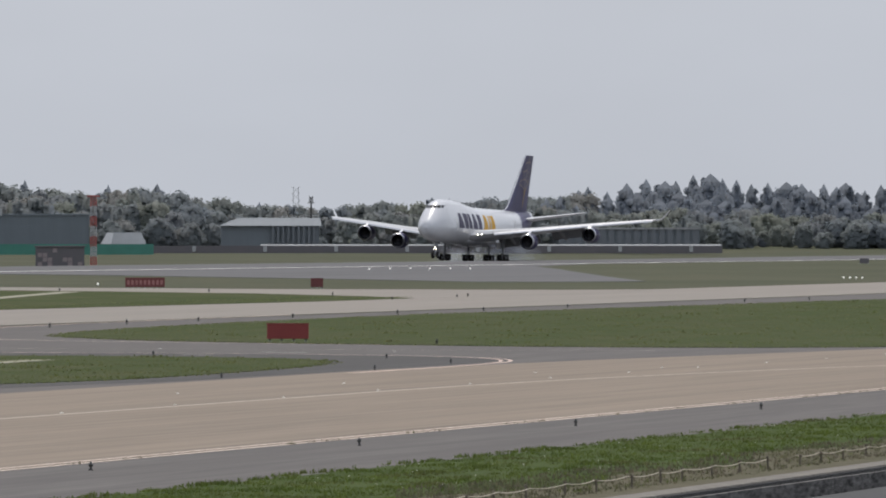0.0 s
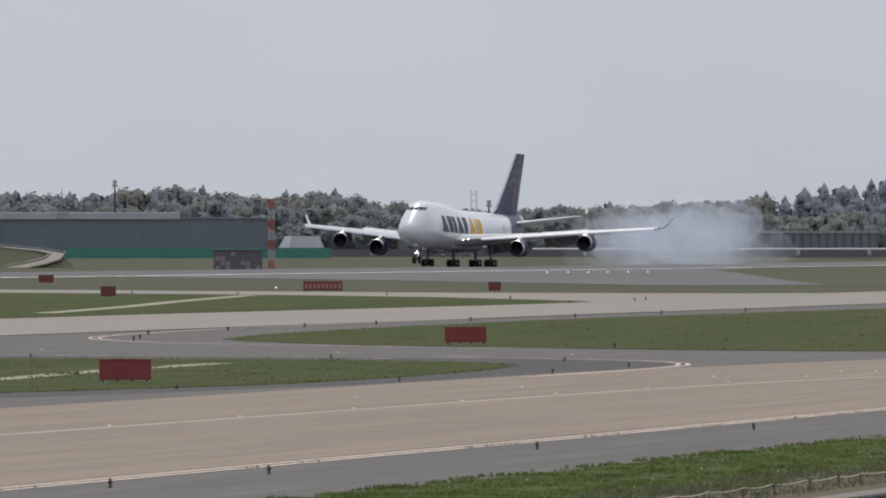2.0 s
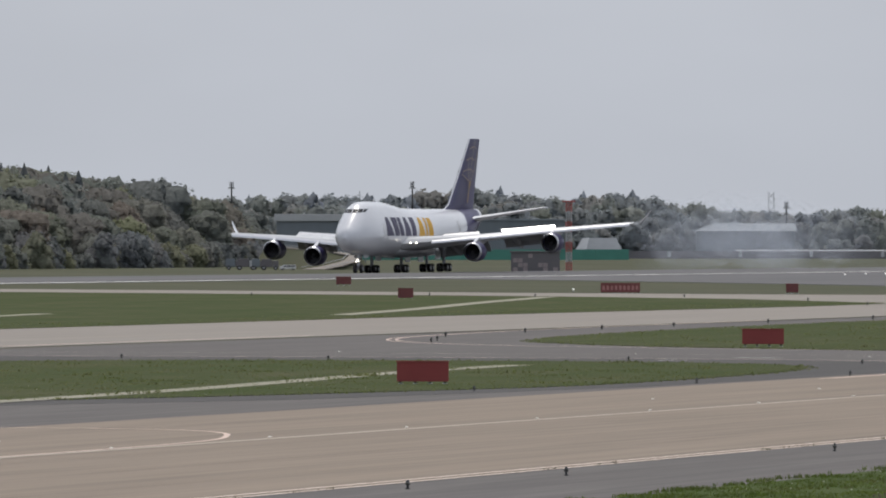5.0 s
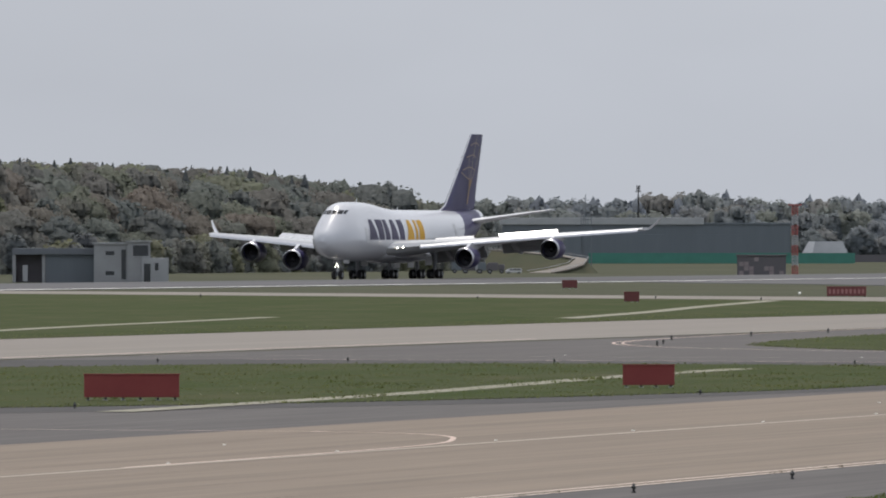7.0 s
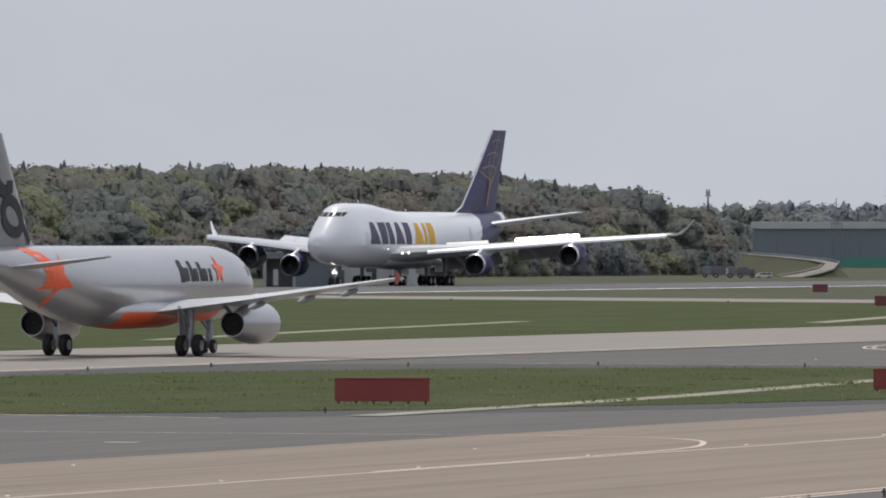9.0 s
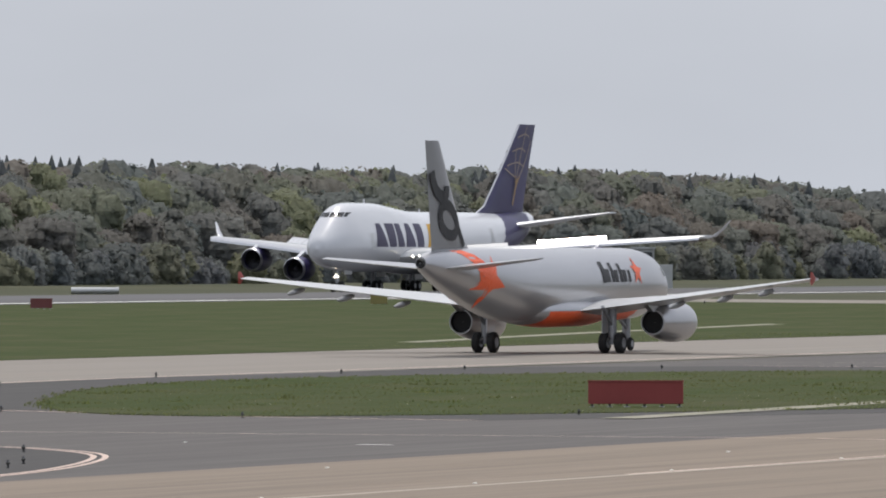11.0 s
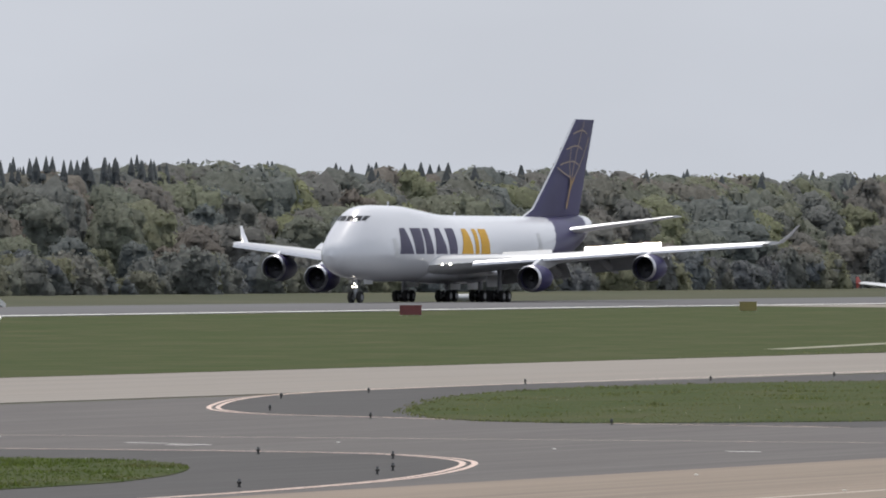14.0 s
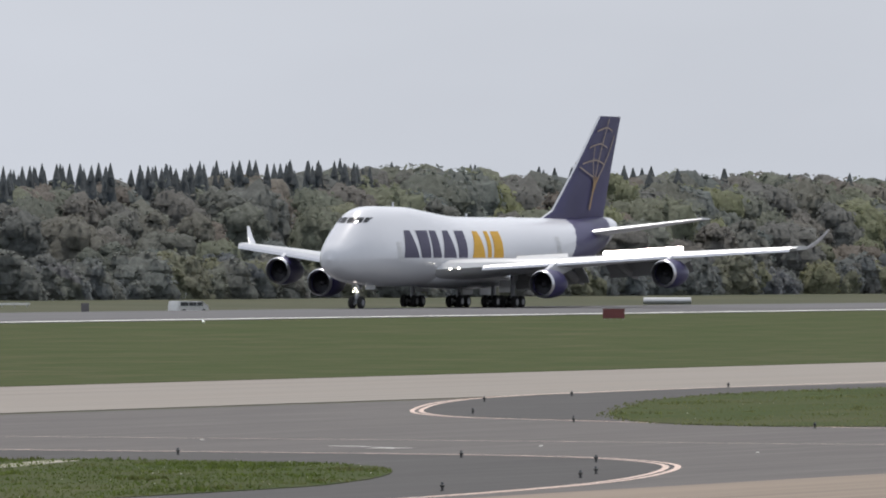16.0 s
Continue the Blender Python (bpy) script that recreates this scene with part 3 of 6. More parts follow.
def jumbo():
    """A four-engined freighter: nose towards -x, station 33 over the origin, wheels on the ground."""
    root = thing("cargo_jet", "white four-engined cargo jet with navy tail and engines", "airplane")
    K = [(r[0] - 33, *r[1:]) for r in JUMBO]
    flexing = []                                                # what rides on the bending wings
    body = hull(root, K, [WHITE, NAVY], "white fuselage with a navy sweep under the tail",
                split=lambda c: 1 if 16.5 + (c.z - 3.0) * 0.95 < c.x < 31.0 + (c.z - 6.5) * 0.6 else 0, fine=16, n=72)
    bm = bmesh.new()
    loft(bm, [[(s - 33, w * math.sin(t), 3.0 + h * math.cos(t)) for t in [2 * math.pi * i / 24 for i in range(24)]] for s, w, h in ((17, 0.4, 0.3), (20, 2.4, 0.85), (25, 3.3, 1.15), (34, 3.4, 1.2), (40, 2.8, 0.95), (45, 0.6, 0.3))])
    part("belly_fairing", bm, WHITE, root, smooth=True)
    for sd_ in (-1, 1):
        for a, b in ((0.06, 0.72), (0.8, 1.3), (1.37, 1.62)):
            part("cockpit_window", brow(bmesh.new(), K, sd_, a, b, 8.3 + a * 0.05, 8.85), PANE, body, "dark cockpit window")
        letter_blocks(body, K, sd_, 10.4 - 33, ((3.6, 0.62), (2.2, -0.25), (2.0, 0.2), (3.1, 0.6), (2.1, 0.0)), 0.5, 4.95, 7.65, 0.12, NAME_NAVY, "navy painted name block")
        letter_blocks(body, K, sd_, 26.6 - 33, ((3.1, 0.6), (1.0, 0.0), (2.4, 0.15)), 0.5, 4.95, 7.6, 0.12, GOLD, "gold painted name block")
        for a, z in ((9.2, 4.6), (47.5, 5.2)):
            part("door_outline", wrap(bmesh.new(), K, sd_, a - 33, a + 1.1 - 33, z, z + 1.9, 0, 2, 4, 0.012), WING_GREY, body, "pale grey door")
        # wing
        wing = lifting(root, "wing", [(18.0 - 33, 35.5 - 33, sd_ * 2.4, 3.75, 0.12, 0.03), (26.9 - 33, 37.6 - 33, sd_ * 11.9, 4.5, 0.1, 0.02), (35.0 - 33, 43.0 - 33, sd_ * 21.2, 5.3, 0.09, 0.0), (43.7 - 33, 48.0 - 33, sd_ * 31.0, 6.05, 0.09, -0.02)], WING_GREY, "pale grey wing with flaps down")
        flexing.append((wing, sd_, Matrix.Identity(4)))
        bm = bmesh.new()
        loft(bm, [airfoil(46.3 - 33, 48.0 - 33, sd_ * 31.0, 6.1, 0.09, up=Vector((0, -sd_ * 0.5, 0.85))), airfoil(47.5 - 33, 48.7 - 33, sd_ * 31.75, 6.95, 0.06, up=Vector((0, -sd_ * 0.9, 0.4))), airfoil(48.7 - 33, 49.3 - 33, sd_ * 32.4, 8.0, 0.05, up=Vector((0, -sd_, 0.3)))])
        part("winglet", bm, WHITE, wing, "white canted winglet", smooth=True)
        bm = bmesh.new()                                        # bright leading edge, drooped
        loft(bm, [[(le - 33 - 0.6, sd_ * y, z - 0.3), (le - 33 - 0.45, sd_ * y, z - 0.04), (le - 33 + 0.25, sd_ * y, z + 0.22), (le - 33 + 0.3, sd_ * y, z + 0.1), (le - 33 - 0.35, sd_ * y, z - 0.14)] for le, y, z in ((22.0, 6.6, 4.05), (26.5, 11.5, 4.45), (34.6, 20.8, 5.25), (43.4, 30.6, 6.0))])
        part("slat", bm, METAL, wing, "bright metal leading-edge slat", smooth=True)
        for y0, y1, t0, t1, z0, z1, c in ((3.6, 10.8, 35.4, 37.1, 3.55, 4.3, 2.5), (12.9, 20.2, 38.0, 42.2, 4.45, 5.1, 2.0)):
            for f0, f1, dz in ((0.0, 0.5, 0.0), (0.5, 1.0, 0.5)):
                bm = bmesh.new()
                quad = [(t0 - 33 - 0.5 + c * f0 * 0.8, sd_ * y0, z0 - 0.1 - c * f0 * 0.55), (t1 - 33 - 0.5 + c * f0 * 0.8, sd_ * y1, z1 - 0.1 - c * f0 * 0.55),
                        (t1 - 33 - 0.6 + c * f1 * 0.8 - dz * 0.4, sd_ * y1, z1 - 0.15 - c * f1 * 0.6 - dz * 0.2), (t0 - 33 - 0.6 + c * f1 * 0.8 - dz * 0.4, sd_ * y0, z0 - 0.15 - c * f1 * 0.6 - dz * 0.2)]
                part("flap", plate(bm, quad, 0.22), FLAP_GREY, wing, "dark grey lowered flap")
        for y, te, z in ((6.0, 36.0, 3.7), (9.6, 36.9, 4.0), (14.6, 39.2, 4.6), (18.4, 41.4, 4.95)):
            bm = bmesh.new()
            lathe(bm, [(-3.6, 0.05), (-2.4, 0.36), (-0.3, 0.45), (1.6, 0.3), (2.6, 0.04)], n=12)
            part("flap_fairing", bm, FLAP_GREY, wing, smooth=True, at=pose(te - 33 + 0.4, sd_ * y, z - 0.95, 0, 17, 0))
        for y, inlet, z, le, lz in ((12.15, 23.3, 2.42, 26.9, 4.4), (21.25, 32.6, 3.5, 35.0, 5.2)):
            eng = nacelle(root, pose(inlet - 33, sd_ * y, z), 1.33, 5.8, NAVY, "navy engine with a bright metal lip")
            flexing.append((eng, sd_, pose(inlet - 33, sd_ * y, z)))
            bm = bmesh.new()
            loft(bm, [[(a - inlet, sd_ * 0.0 - w, za - z), (a - inlet, w, za - z), (b - inlet, w, zb - z), (b - inlet, -w, zb - z)] for a, za, b, zb, w in ((inlet + 1.2, z + 1.38, inlet + 4.6, z + 0.9, 0.2), (le - 0.4, lz + 0.1, le + 4.5, lz - 0.35, 0.24))])
            part("pylon", bm, WHITE, eng)
        # tail plane
        lifting(root, "tailplane", [(57.6 - 33, 66.5 - 33, sd_ * 1.2, 7.35, 0.09), (66.4 - 33, 69.2 - 33, sd_ * 11.05, 9.0, 0.08)], WHITE, "white tailplane")
    # fin with a pale net of arcs on navy
    bm = bmesh.new()
    fin_rows = [(49.8, 66.5, 8.6, 0.04), (53.3, 66.7, 9.7, 0.085), (59.1, 68.5, 14.2, 0.085), (65.3, 70.9, 19.6, 0.085)]
    loft(bm, [[Vector((p.x, p.z - z, z)) for p in airfoil(a - 33, b - 33, 0, z, th)] for a, b, z, th in fin_rows])
    fin = part("fin", bm, NAVY, root, "navy fin with a gold tracery", smooth=True)
    bm = bmesh.new()
    loft(bm, [[(a - 33 - 0.1, 0, z + 0.06), (a - 33 + 0.12, 0.11, z), (a - 33 + 0.12, -0.11, z)] for a, z in ((49.9, 8.7), (53.3, 9.75), (59.1, 14.25), (65.3, 19.55))])
    part("leading_edge", bm, WHITE, fin, "white leading edge")
    for sd_ in (-1, 1):
        def on_fin(u, z):
            le = 53.3 + (z - 9.6) * (12.0 / 10.0)
            te = 66.3 + (z - 9.6) * (4.0 / 10.0)
            c = te - le
            h = 5 * 0.09 * c * (0.2969 * math.sqrt(u) - 0.126 * u - 0.3516 * u * u + 0.2843 * u**3 - 0.1015 * u**4)
            return Vector((le + u * c - 33, sd_ * (h * 1.0 + 0.12), z))
        lines = [[(0.63 - 0.05 * k / 9, 9.9 + 3.4 * k / 9) for k in range(10)], [(0.6 - 0.1 * (k / 9) ** 2, 11.6 + 1.8 * k / 9) for k in range(10)], [(0.6 + 0.06 * (k / 9) ** 2, 11.6 + 1.8 * k / 9) for k in range(10)]]
        lines += [[(a + (b - a) * (k / 9) ** 0.8, 13.3 + (top - 13.3) * k / 9) for k in range(10)] for a, b, top in ((0.5, 0.06, 14.3), (0.52, 0.24, 16.4), (0.56, 0.44, 19.3), (0.64, 0.9, 17.6))]
        lines += [[(lo + (hi - lo) * k / 9, zz + 0.4 * math.sin(math.pi * k / 9)) for k in range(10)] for lo, hi, zz in ((0.1, 0.72, 14.6), (0.1, 0.7, 16.3), (0.12, 0.78, 18.0))]
        for i, ln in enumerate(lines):
            bm = bmesh.new()
            w = 0.11 if i < 3 else 0.085
            rows = []
            for k in range(len(ln)):
                a, b = on_fin(*ln[max(0, k - 1)]), on_fin(*ln[min(len(ln) - 1, k + 1)])
                d = (b - a).normalized() * (w * (1.5 - 0.5 * k / 9 if i < 3 else 1))
                p = on_fin(*ln[k])
                rows.append([p + Vector((d.z, 0, -d.x)), p - Vector((d.z, 0, -d.x))])
            loft(bm, rows, close=False, caps=False)
            part("tracery", bm, DULL_GOLD if i < 3 else FADED_GOLD, fin, "dull gold painted line" if i < 3 else "pale bronze painted line")
    bm = bmesh.new()
    tube(bm, (68.6 - 33, 0, 8.15), (69.1 - 33, 0, 8.2), 0.33, 16, 0.25)
    part("exhaust", bm, DARK, body)
    for s, h in ((14.5, 0.45), (32, 0.35)):
        part("antenna", box(bmesh.new(), (s - 33, -0.03, 8.8), (s + 0.35 - 33, 0.03, (9.95 if s < 20 else 9.0) + h)), WHITE, body)
    # landing gear, doors and lights
    ng = gear_leg(root, 6.4 - 33, 0, 3.1, (0,), 0.62, 0.45, 0.95, 0.3)
    gears = [ng]
    for y, z in ((-0.2, 1.72), (0.2, 1.72), (0, 2.0)):
        bm = bmesh.new()
        lathe(bm, [(-0.05, 0.02), (-0.02, 0.065), (0.06, 0.07), (0.1, 0.04)], n=14, centre=(6.05 - 33, y, z))
        part("landing_light", bm, LAMP, ng, "lit landing light", smooth=True)
    for y in (-1, 1):
        part("gear_door", box(bmesh.new(), (6.9 - 33, y * 0.7 - 0.04, 1.85), (9.1 - 33, y * 0.7 + 0.04, 2.5), bevel=0.03), WING_GREY, root)
        for yy, s, d in ((5.5, 31.4, 0.75), (1.95, 34.6, 0.75)):
            gears.append(gear_leg(root, s - 33, y * yy, 4.1, (-d, d), 0.62, 0.5, 1.15))
        part("gear_door", box(bmesh.new(), (30.2 - 33, y * 4.55 - 0.05, 1.5), (33.0 - 33, y * 4.55 + 0.05, 2.7), bevel=0.03), WING_GREY, root)
        part("gear_door", box(bmesh.new(), (33.4 - 33, y * 1.0 - 0.05, 1.2), (36.0 - 33, y * 1.0 + 0.05, 2.3), bevel=0.03), WING_GREY, root)
        for k in range(2):
            bm = bmesh.new()
            lathe(bm, [(-0.08, 0.02), (-0.03, 0.09), (0.08, 0.1), (0.2, 0.06)], n=14, centre=(19.4 + k * 0.6 - 33, y * (4.1 + 0.62 * k), 3.86 + 0.05 * k))
            flexing.append((part("landing_light", bm, LAMP, root, "lit wing landing light", smooth=True), y, Matrix.Identity(4)))
    # lift dumpers, hinged at their front edge
    spoilers = []
    for sd_ in (-1, 1):
        for y0, y1, s0, s1, z0, z1 in ((5.2, 7.75, 33.0, 33.6, 4.45, 4.6), (7.78, 10.3, 33.6, 34.2, 4.6, 4.75), (13.0, 15.3, 36.8, 38.1, 4.95, 5.1), (15.33, 17.6, 38.1, 39.4, 5.1, 5.28), (17.63, 20.0, 39.4, 40.75, 5.28, 5.47)):
            hinge = Vector((s0 - 33, sd_ * y0, z0))
            along = Vector((s1 - s0, sd_ * (y1 - y0), z1 - z0))
            back = Vector((1.15, -sd_ * 0.45, -0.04))
            bm = bmesh.new()
            plate(bm, [(0, 0, 0), along, along + back, back], 0.08)
            sp = part("spoiler", bm, GLINT if y0 > 12 else WING_GREY, root, "pale raised spoiler panel")
            spoilers.append((sp, hinge, along.normalized(), -sd_))
    return root, spoilers, gears, flexing


NARROW = [(0, 3.3, 0.04, 0.04, 0.04, 0), (0.5, 3.35, 0.65, 0.7, 0.7, 0), (1.5, 3.5, 1.15, 1.3, 1.25, 0), (3, 3.68, 1.6, 1.85, 1.68, 0), (5, 3.78, 1.95, 2.05, 1.92, 0), (7, 3.8, 2.05, 2.07, 1.975, 0), (22, 3.8, 2.05, 2.07, 1.975, 0), (26, 3.85, 1.95, 2.02, 1.95, 0), (30, 4.25, 1.6, 1.62, 1.62, 0), (33.5, 4.65, 1.15, 1.2, 1.15, 0), (36.3, 4.95, 0.62, 0.7, 0.62, 0), (37.4, 5.05, 0.3, 0.35, 0.32, 0)]


def narrow_jet():
    """A twin-engined airliner: nose towards -x in its own space, station 17.7 over the origin."""
    root = thing("airliner", "silver twin-engined airliner with orange star markings, taxiing", "airplane")
    o = 17.7
    K = [(r[0] - o, *r[1:]) for r in NARROW]
    body = hull(root, K, [SILVER, ORANGE], "silver fuselage with an orange belly panel", split=lambda c: 1 if c.z < 2.45 and -10.5 < c.x < 0.5 else 0)
    bm = bmesh.new()
    loft(bm, [[(s - o, w * math.sin(t), 2.35 + h * math.cos(t)) for t in [2 * math.pi * i / 24 for i in range(24)]] for s, w, h in ((9.5, 0.3, 0.2), (11.5, 1.6, 0.7), (14, 2.15, 0.9), (19, 2.2, 0.92), (22, 1.7, 0.75), (24.5, 0.3, 0.2))])
    for fc in bm.faces:
        fc.material_index = 1 if fc.calc_center_median().z < 2.3 and fc.calc_center_median().x < 4.5 else 0
    part("belly_fairing", bm, [SILVER, ORANGE], root, smooth=True)
    for sd_ in (-1, 1):
        for a, b, lean in ((1.75, 2.3, 0.6), (2.4, 2.95, 0.4), (3.05, 3.5, 0.25)):
            part("cockpit_window", wrap(bmesh.new(), K, sd_, a - o, b - o, 4.25, 4.75, lean, 2, 2, 0.015), PANE, body, "dark cockpit window")
        for k, (w, z0, z1) in enumerate(((0.55, 3.9, 5.1), (0.7, 3.95, 4.7), (0.4, 3.95, 5.05), (0.6, 3.95, 4.65), (0.4, 3.95, 5.0), (0.65, 3.95, 4.65), (0.35, 3.95, 4.65))):
            s = (9.6 + 0.68 * k) if sd_ < 0 else (9.6 + 0.68 * (6 - k))
            part("name_block", wrap(bmesh.new(), K, sd_, s - o, s + w - o, z0, z1, 0.0, 2, 6, 0.025), CHARCOAL, body, "charcoal painted name block")
        # star markings: a small one beside the name, a large one sweeping up to the fin
        table = spread(K, 8)

        def on_skin(s, z, proud):
            i = max(0, min(len(table) - 2, int(np.searchsorted([r[0] for r in table], s) - 1)))
            u = (s - table[i][0]) / (table[i + 1][0] - table[i][0])
            _, zc, hb, ht, w, _p = [p + (q - p) * u for p, q in zip(table[i], table[i + 1])]
            c = max(-0.98, min(0.98, (z - zc) / (ht if z > zc else hb)))
            return Vector((s, sd_ * (w * math.sqrt(1 - c * c) + proud), z))

        def star(cs, cz, r, tilt, stretch=1.0):
            bm = bmesh.new()
            pts = []
            for k in range(10):
                rr = r if k % 2 == 0 else r * 0.42
                a = tilt + math.pi * k / 5
                pts.append((cs + rr * math.cos(a) * stretch, cz + rr * math.sin(a)))
            rings = []
            for q in (1.0, 0.66, 0.33, 0.02):
                ring = []
                for k in range(10):
                    for h in (0, 0.5):
                        p0, p1 = pts[k], pts[(k + 1) % 10]
                        ring.append(on_skin(cs + (p0[0] + (p1[0] - p0[0]) * h - cs) * q, cz + (p0[1] + (p1[1] - p0[1]) * h - cz) * q, 0.03))
                rings.append(ring)
            loft(bm, rings, caps=False)
            part("star_marking", bm, ORANGE, body, "orange painted star")
        star(8.4 - o, 4.55, 0.85, 0.4)
        star(30.8 - o, 4.15, 1.6, 0.9, 1.15)
        bm = bmesh.new()
        loft(bm, [[on_skin(s - o, z, 0.03), on_skin(s - o + 1.5, z, 0.03)] for s, z in ((32.7, 5.75), (31.9, 5.55), (31.2, 5.15), (30.6, 4.6), (30.4, 4.1))], close=False, caps=False)
        part("sweep_marking", bm, ORANGE, body, "orange painted sweep")
        wing = lifting(root, "wing", [(11.2 - o, 18.4 - o, sd_ * 1.6, 2.5, 0.13, 0.03), (14.6 - o, 19.0 - o, sd_ * 6.4, 2.95, 0.12, 0.02), (20.4 - o, 22.1 - o, sd_ * 16.9, 4.15, 0.1, 0.0)], WING_GREY, "pale grey wing")
        bm = bmesh.new()
        loft(bm, [[Vector((p.x, p.z - 4.2 + sd_ * 17.0, z)) for p in airfoil(a - o, b - o, 0, 4.2, 0.06)] for a, b, z in ((21.75, 22.1, 3.85), (21.2, 22.15, 4.18), (21.75, 22.15, 4.55))])
        part("wingtip_fence", bm, FENCE_RED, wing, "dark red wingtip fence", smooth=True)
        for y, te, z in ((8.2, 19.6, 2.95), (11.3, 20.4, 3.3), (14.0, 21.2, 3.65)):
            bm = bmesh.new()
            lathe(bm, [(-1.5, 0.03), (-1.0, 0.14), (0.1, 0.18), (0.8, 0.11), (1.2, 0.03)], n=12)
            part("flap_fairing", bm, FLAP_GREY, wing, smooth=True, at=pose(te - o - 0.2, sd_ * y, z - 0.25, 0, 6, 0))
        eng = nacelle(root, pose(11.9 - o, sd_ * 5.75, 1.72), 1.06, 4.6, SILVER, "silver engine", core=False)
        bm = bmesh.new()
        loft(bm, [[(a - 11.2, -w, za - 1.72), (a - 11.2, w, za - 1.72), (b - 11.2, w, zb - 1.72), (b - 11.2, -w, zb - 1.72)] for a, za, b, zb, w in ((12.3, 2.82, 16.0, 2.3, 0.14), (14.0, 3.05, 17.0, 2.7, 0.16))])
        part("pylon", bm, SILVER, eng)
        lifting(root, "tailplane", [(32.0 - o, 35.5 - o, sd_ * 0.6, 4.75, 0.1), (35.0 - o, 36.3 - o, sd_ * 6.2, 5.3, 0.09)], SILVER, "silver tailplane")
        gear_leg(root, 0.0, sd_ * 3.8, 2.6, (0,), 0.58, 0.42, 0.93)
        part("gear_door", box(bmesh.new(), (-0.55, sd_ * 3.45 - 0.03, 1.1), (0.75, sd_ * 3.45 + 0.03, 2.5), bevel=0.02), SILVER, root)
    gear_leg(root, 5.07 - o, 0, 2.0, (0,), 0.38, 0.24, 0.5)
    bm = bmesh.new()
    fin_rows = [(29.6, 35.8, 5.5, 0.05), (31.1, 35.9, 6.3, 0.09), (34.75, 36.75, 11.7, 0.09)]
    loft(bm, [[Vector((p.x, p.z - z, z)) for p in airfoil(a - o, b - o, 0, z, th)] for a, b, z, th in fin_rows])
    fin = part("fin", bm, SHADED_FIN_SILVER, root, "dark silver fin, shade in its colour, with charcoal curves", smooth=True)
    for sd_ in (-1, 1):
        def fin_at(u, z):
            le, te = 31.1 + (z - 6.3) * 0.676, 35.9 + (z - 6.3) * 0.157
            c = te - le
            h = 0.45 * c * (0.2969 * math.sqrt(u) - 0.126 * u - 0.3516 * u * u + 0.2843 * u**3 - 0.1015 * u**4)
            return Vector((le + u * c - o, sd_ * (h + 0.06), z))
        hook = [(0.82, 10.0), (0.8, 9.5), (0.74, 9.05), (0.62, 8.7), (0.46, 8.62), (0.34, 8.85), (0.28, 9.25)]
        ring = [(0.45 + 0.25 * math.cos(a), 7.4 + 0.85 * math.sin(a)) for a in [math.pi * 2 * k / 16 for k in range(17)]]
        foot = [(0.2, 7.0), (0.16, 6.5), (0.13, 6.0)]
        for ln, w in ((hook, 0.36), (ring, 0.3), (foot, 0.2)):
            bm = bmesh.new()
            rows = []
            for k in range(len(ln)):
                a, b = fin_at(*ln[max(0, k - 1)]), fin_at(*ln[min(len(ln) - 1, k + 1)])
                d = (b - a).normalized() * w
                p = fin_at(*ln[k])
                rows.append([p + Vector((d.z, 0, -d.x)), p - Vector((d.z, 0, -d.x))])
            loft(bm, rows, close=False, caps=False)
            part("fin_marking", bm, CHARCOAL, fin, "charcoal painted curve")
    bm = bmesh.new()
    lathe(bm, [(37.35 - o, 0.3), (37.6 - o, 0.22), (37.45 - o, 0.05)], n=14, centre=(0, 0, 5.05))
    part("exhaust", bm, DARK, body)
    return root


cargo_jet, dumpers, gears, flexing = jumbo()
airliner = narrow_jet()
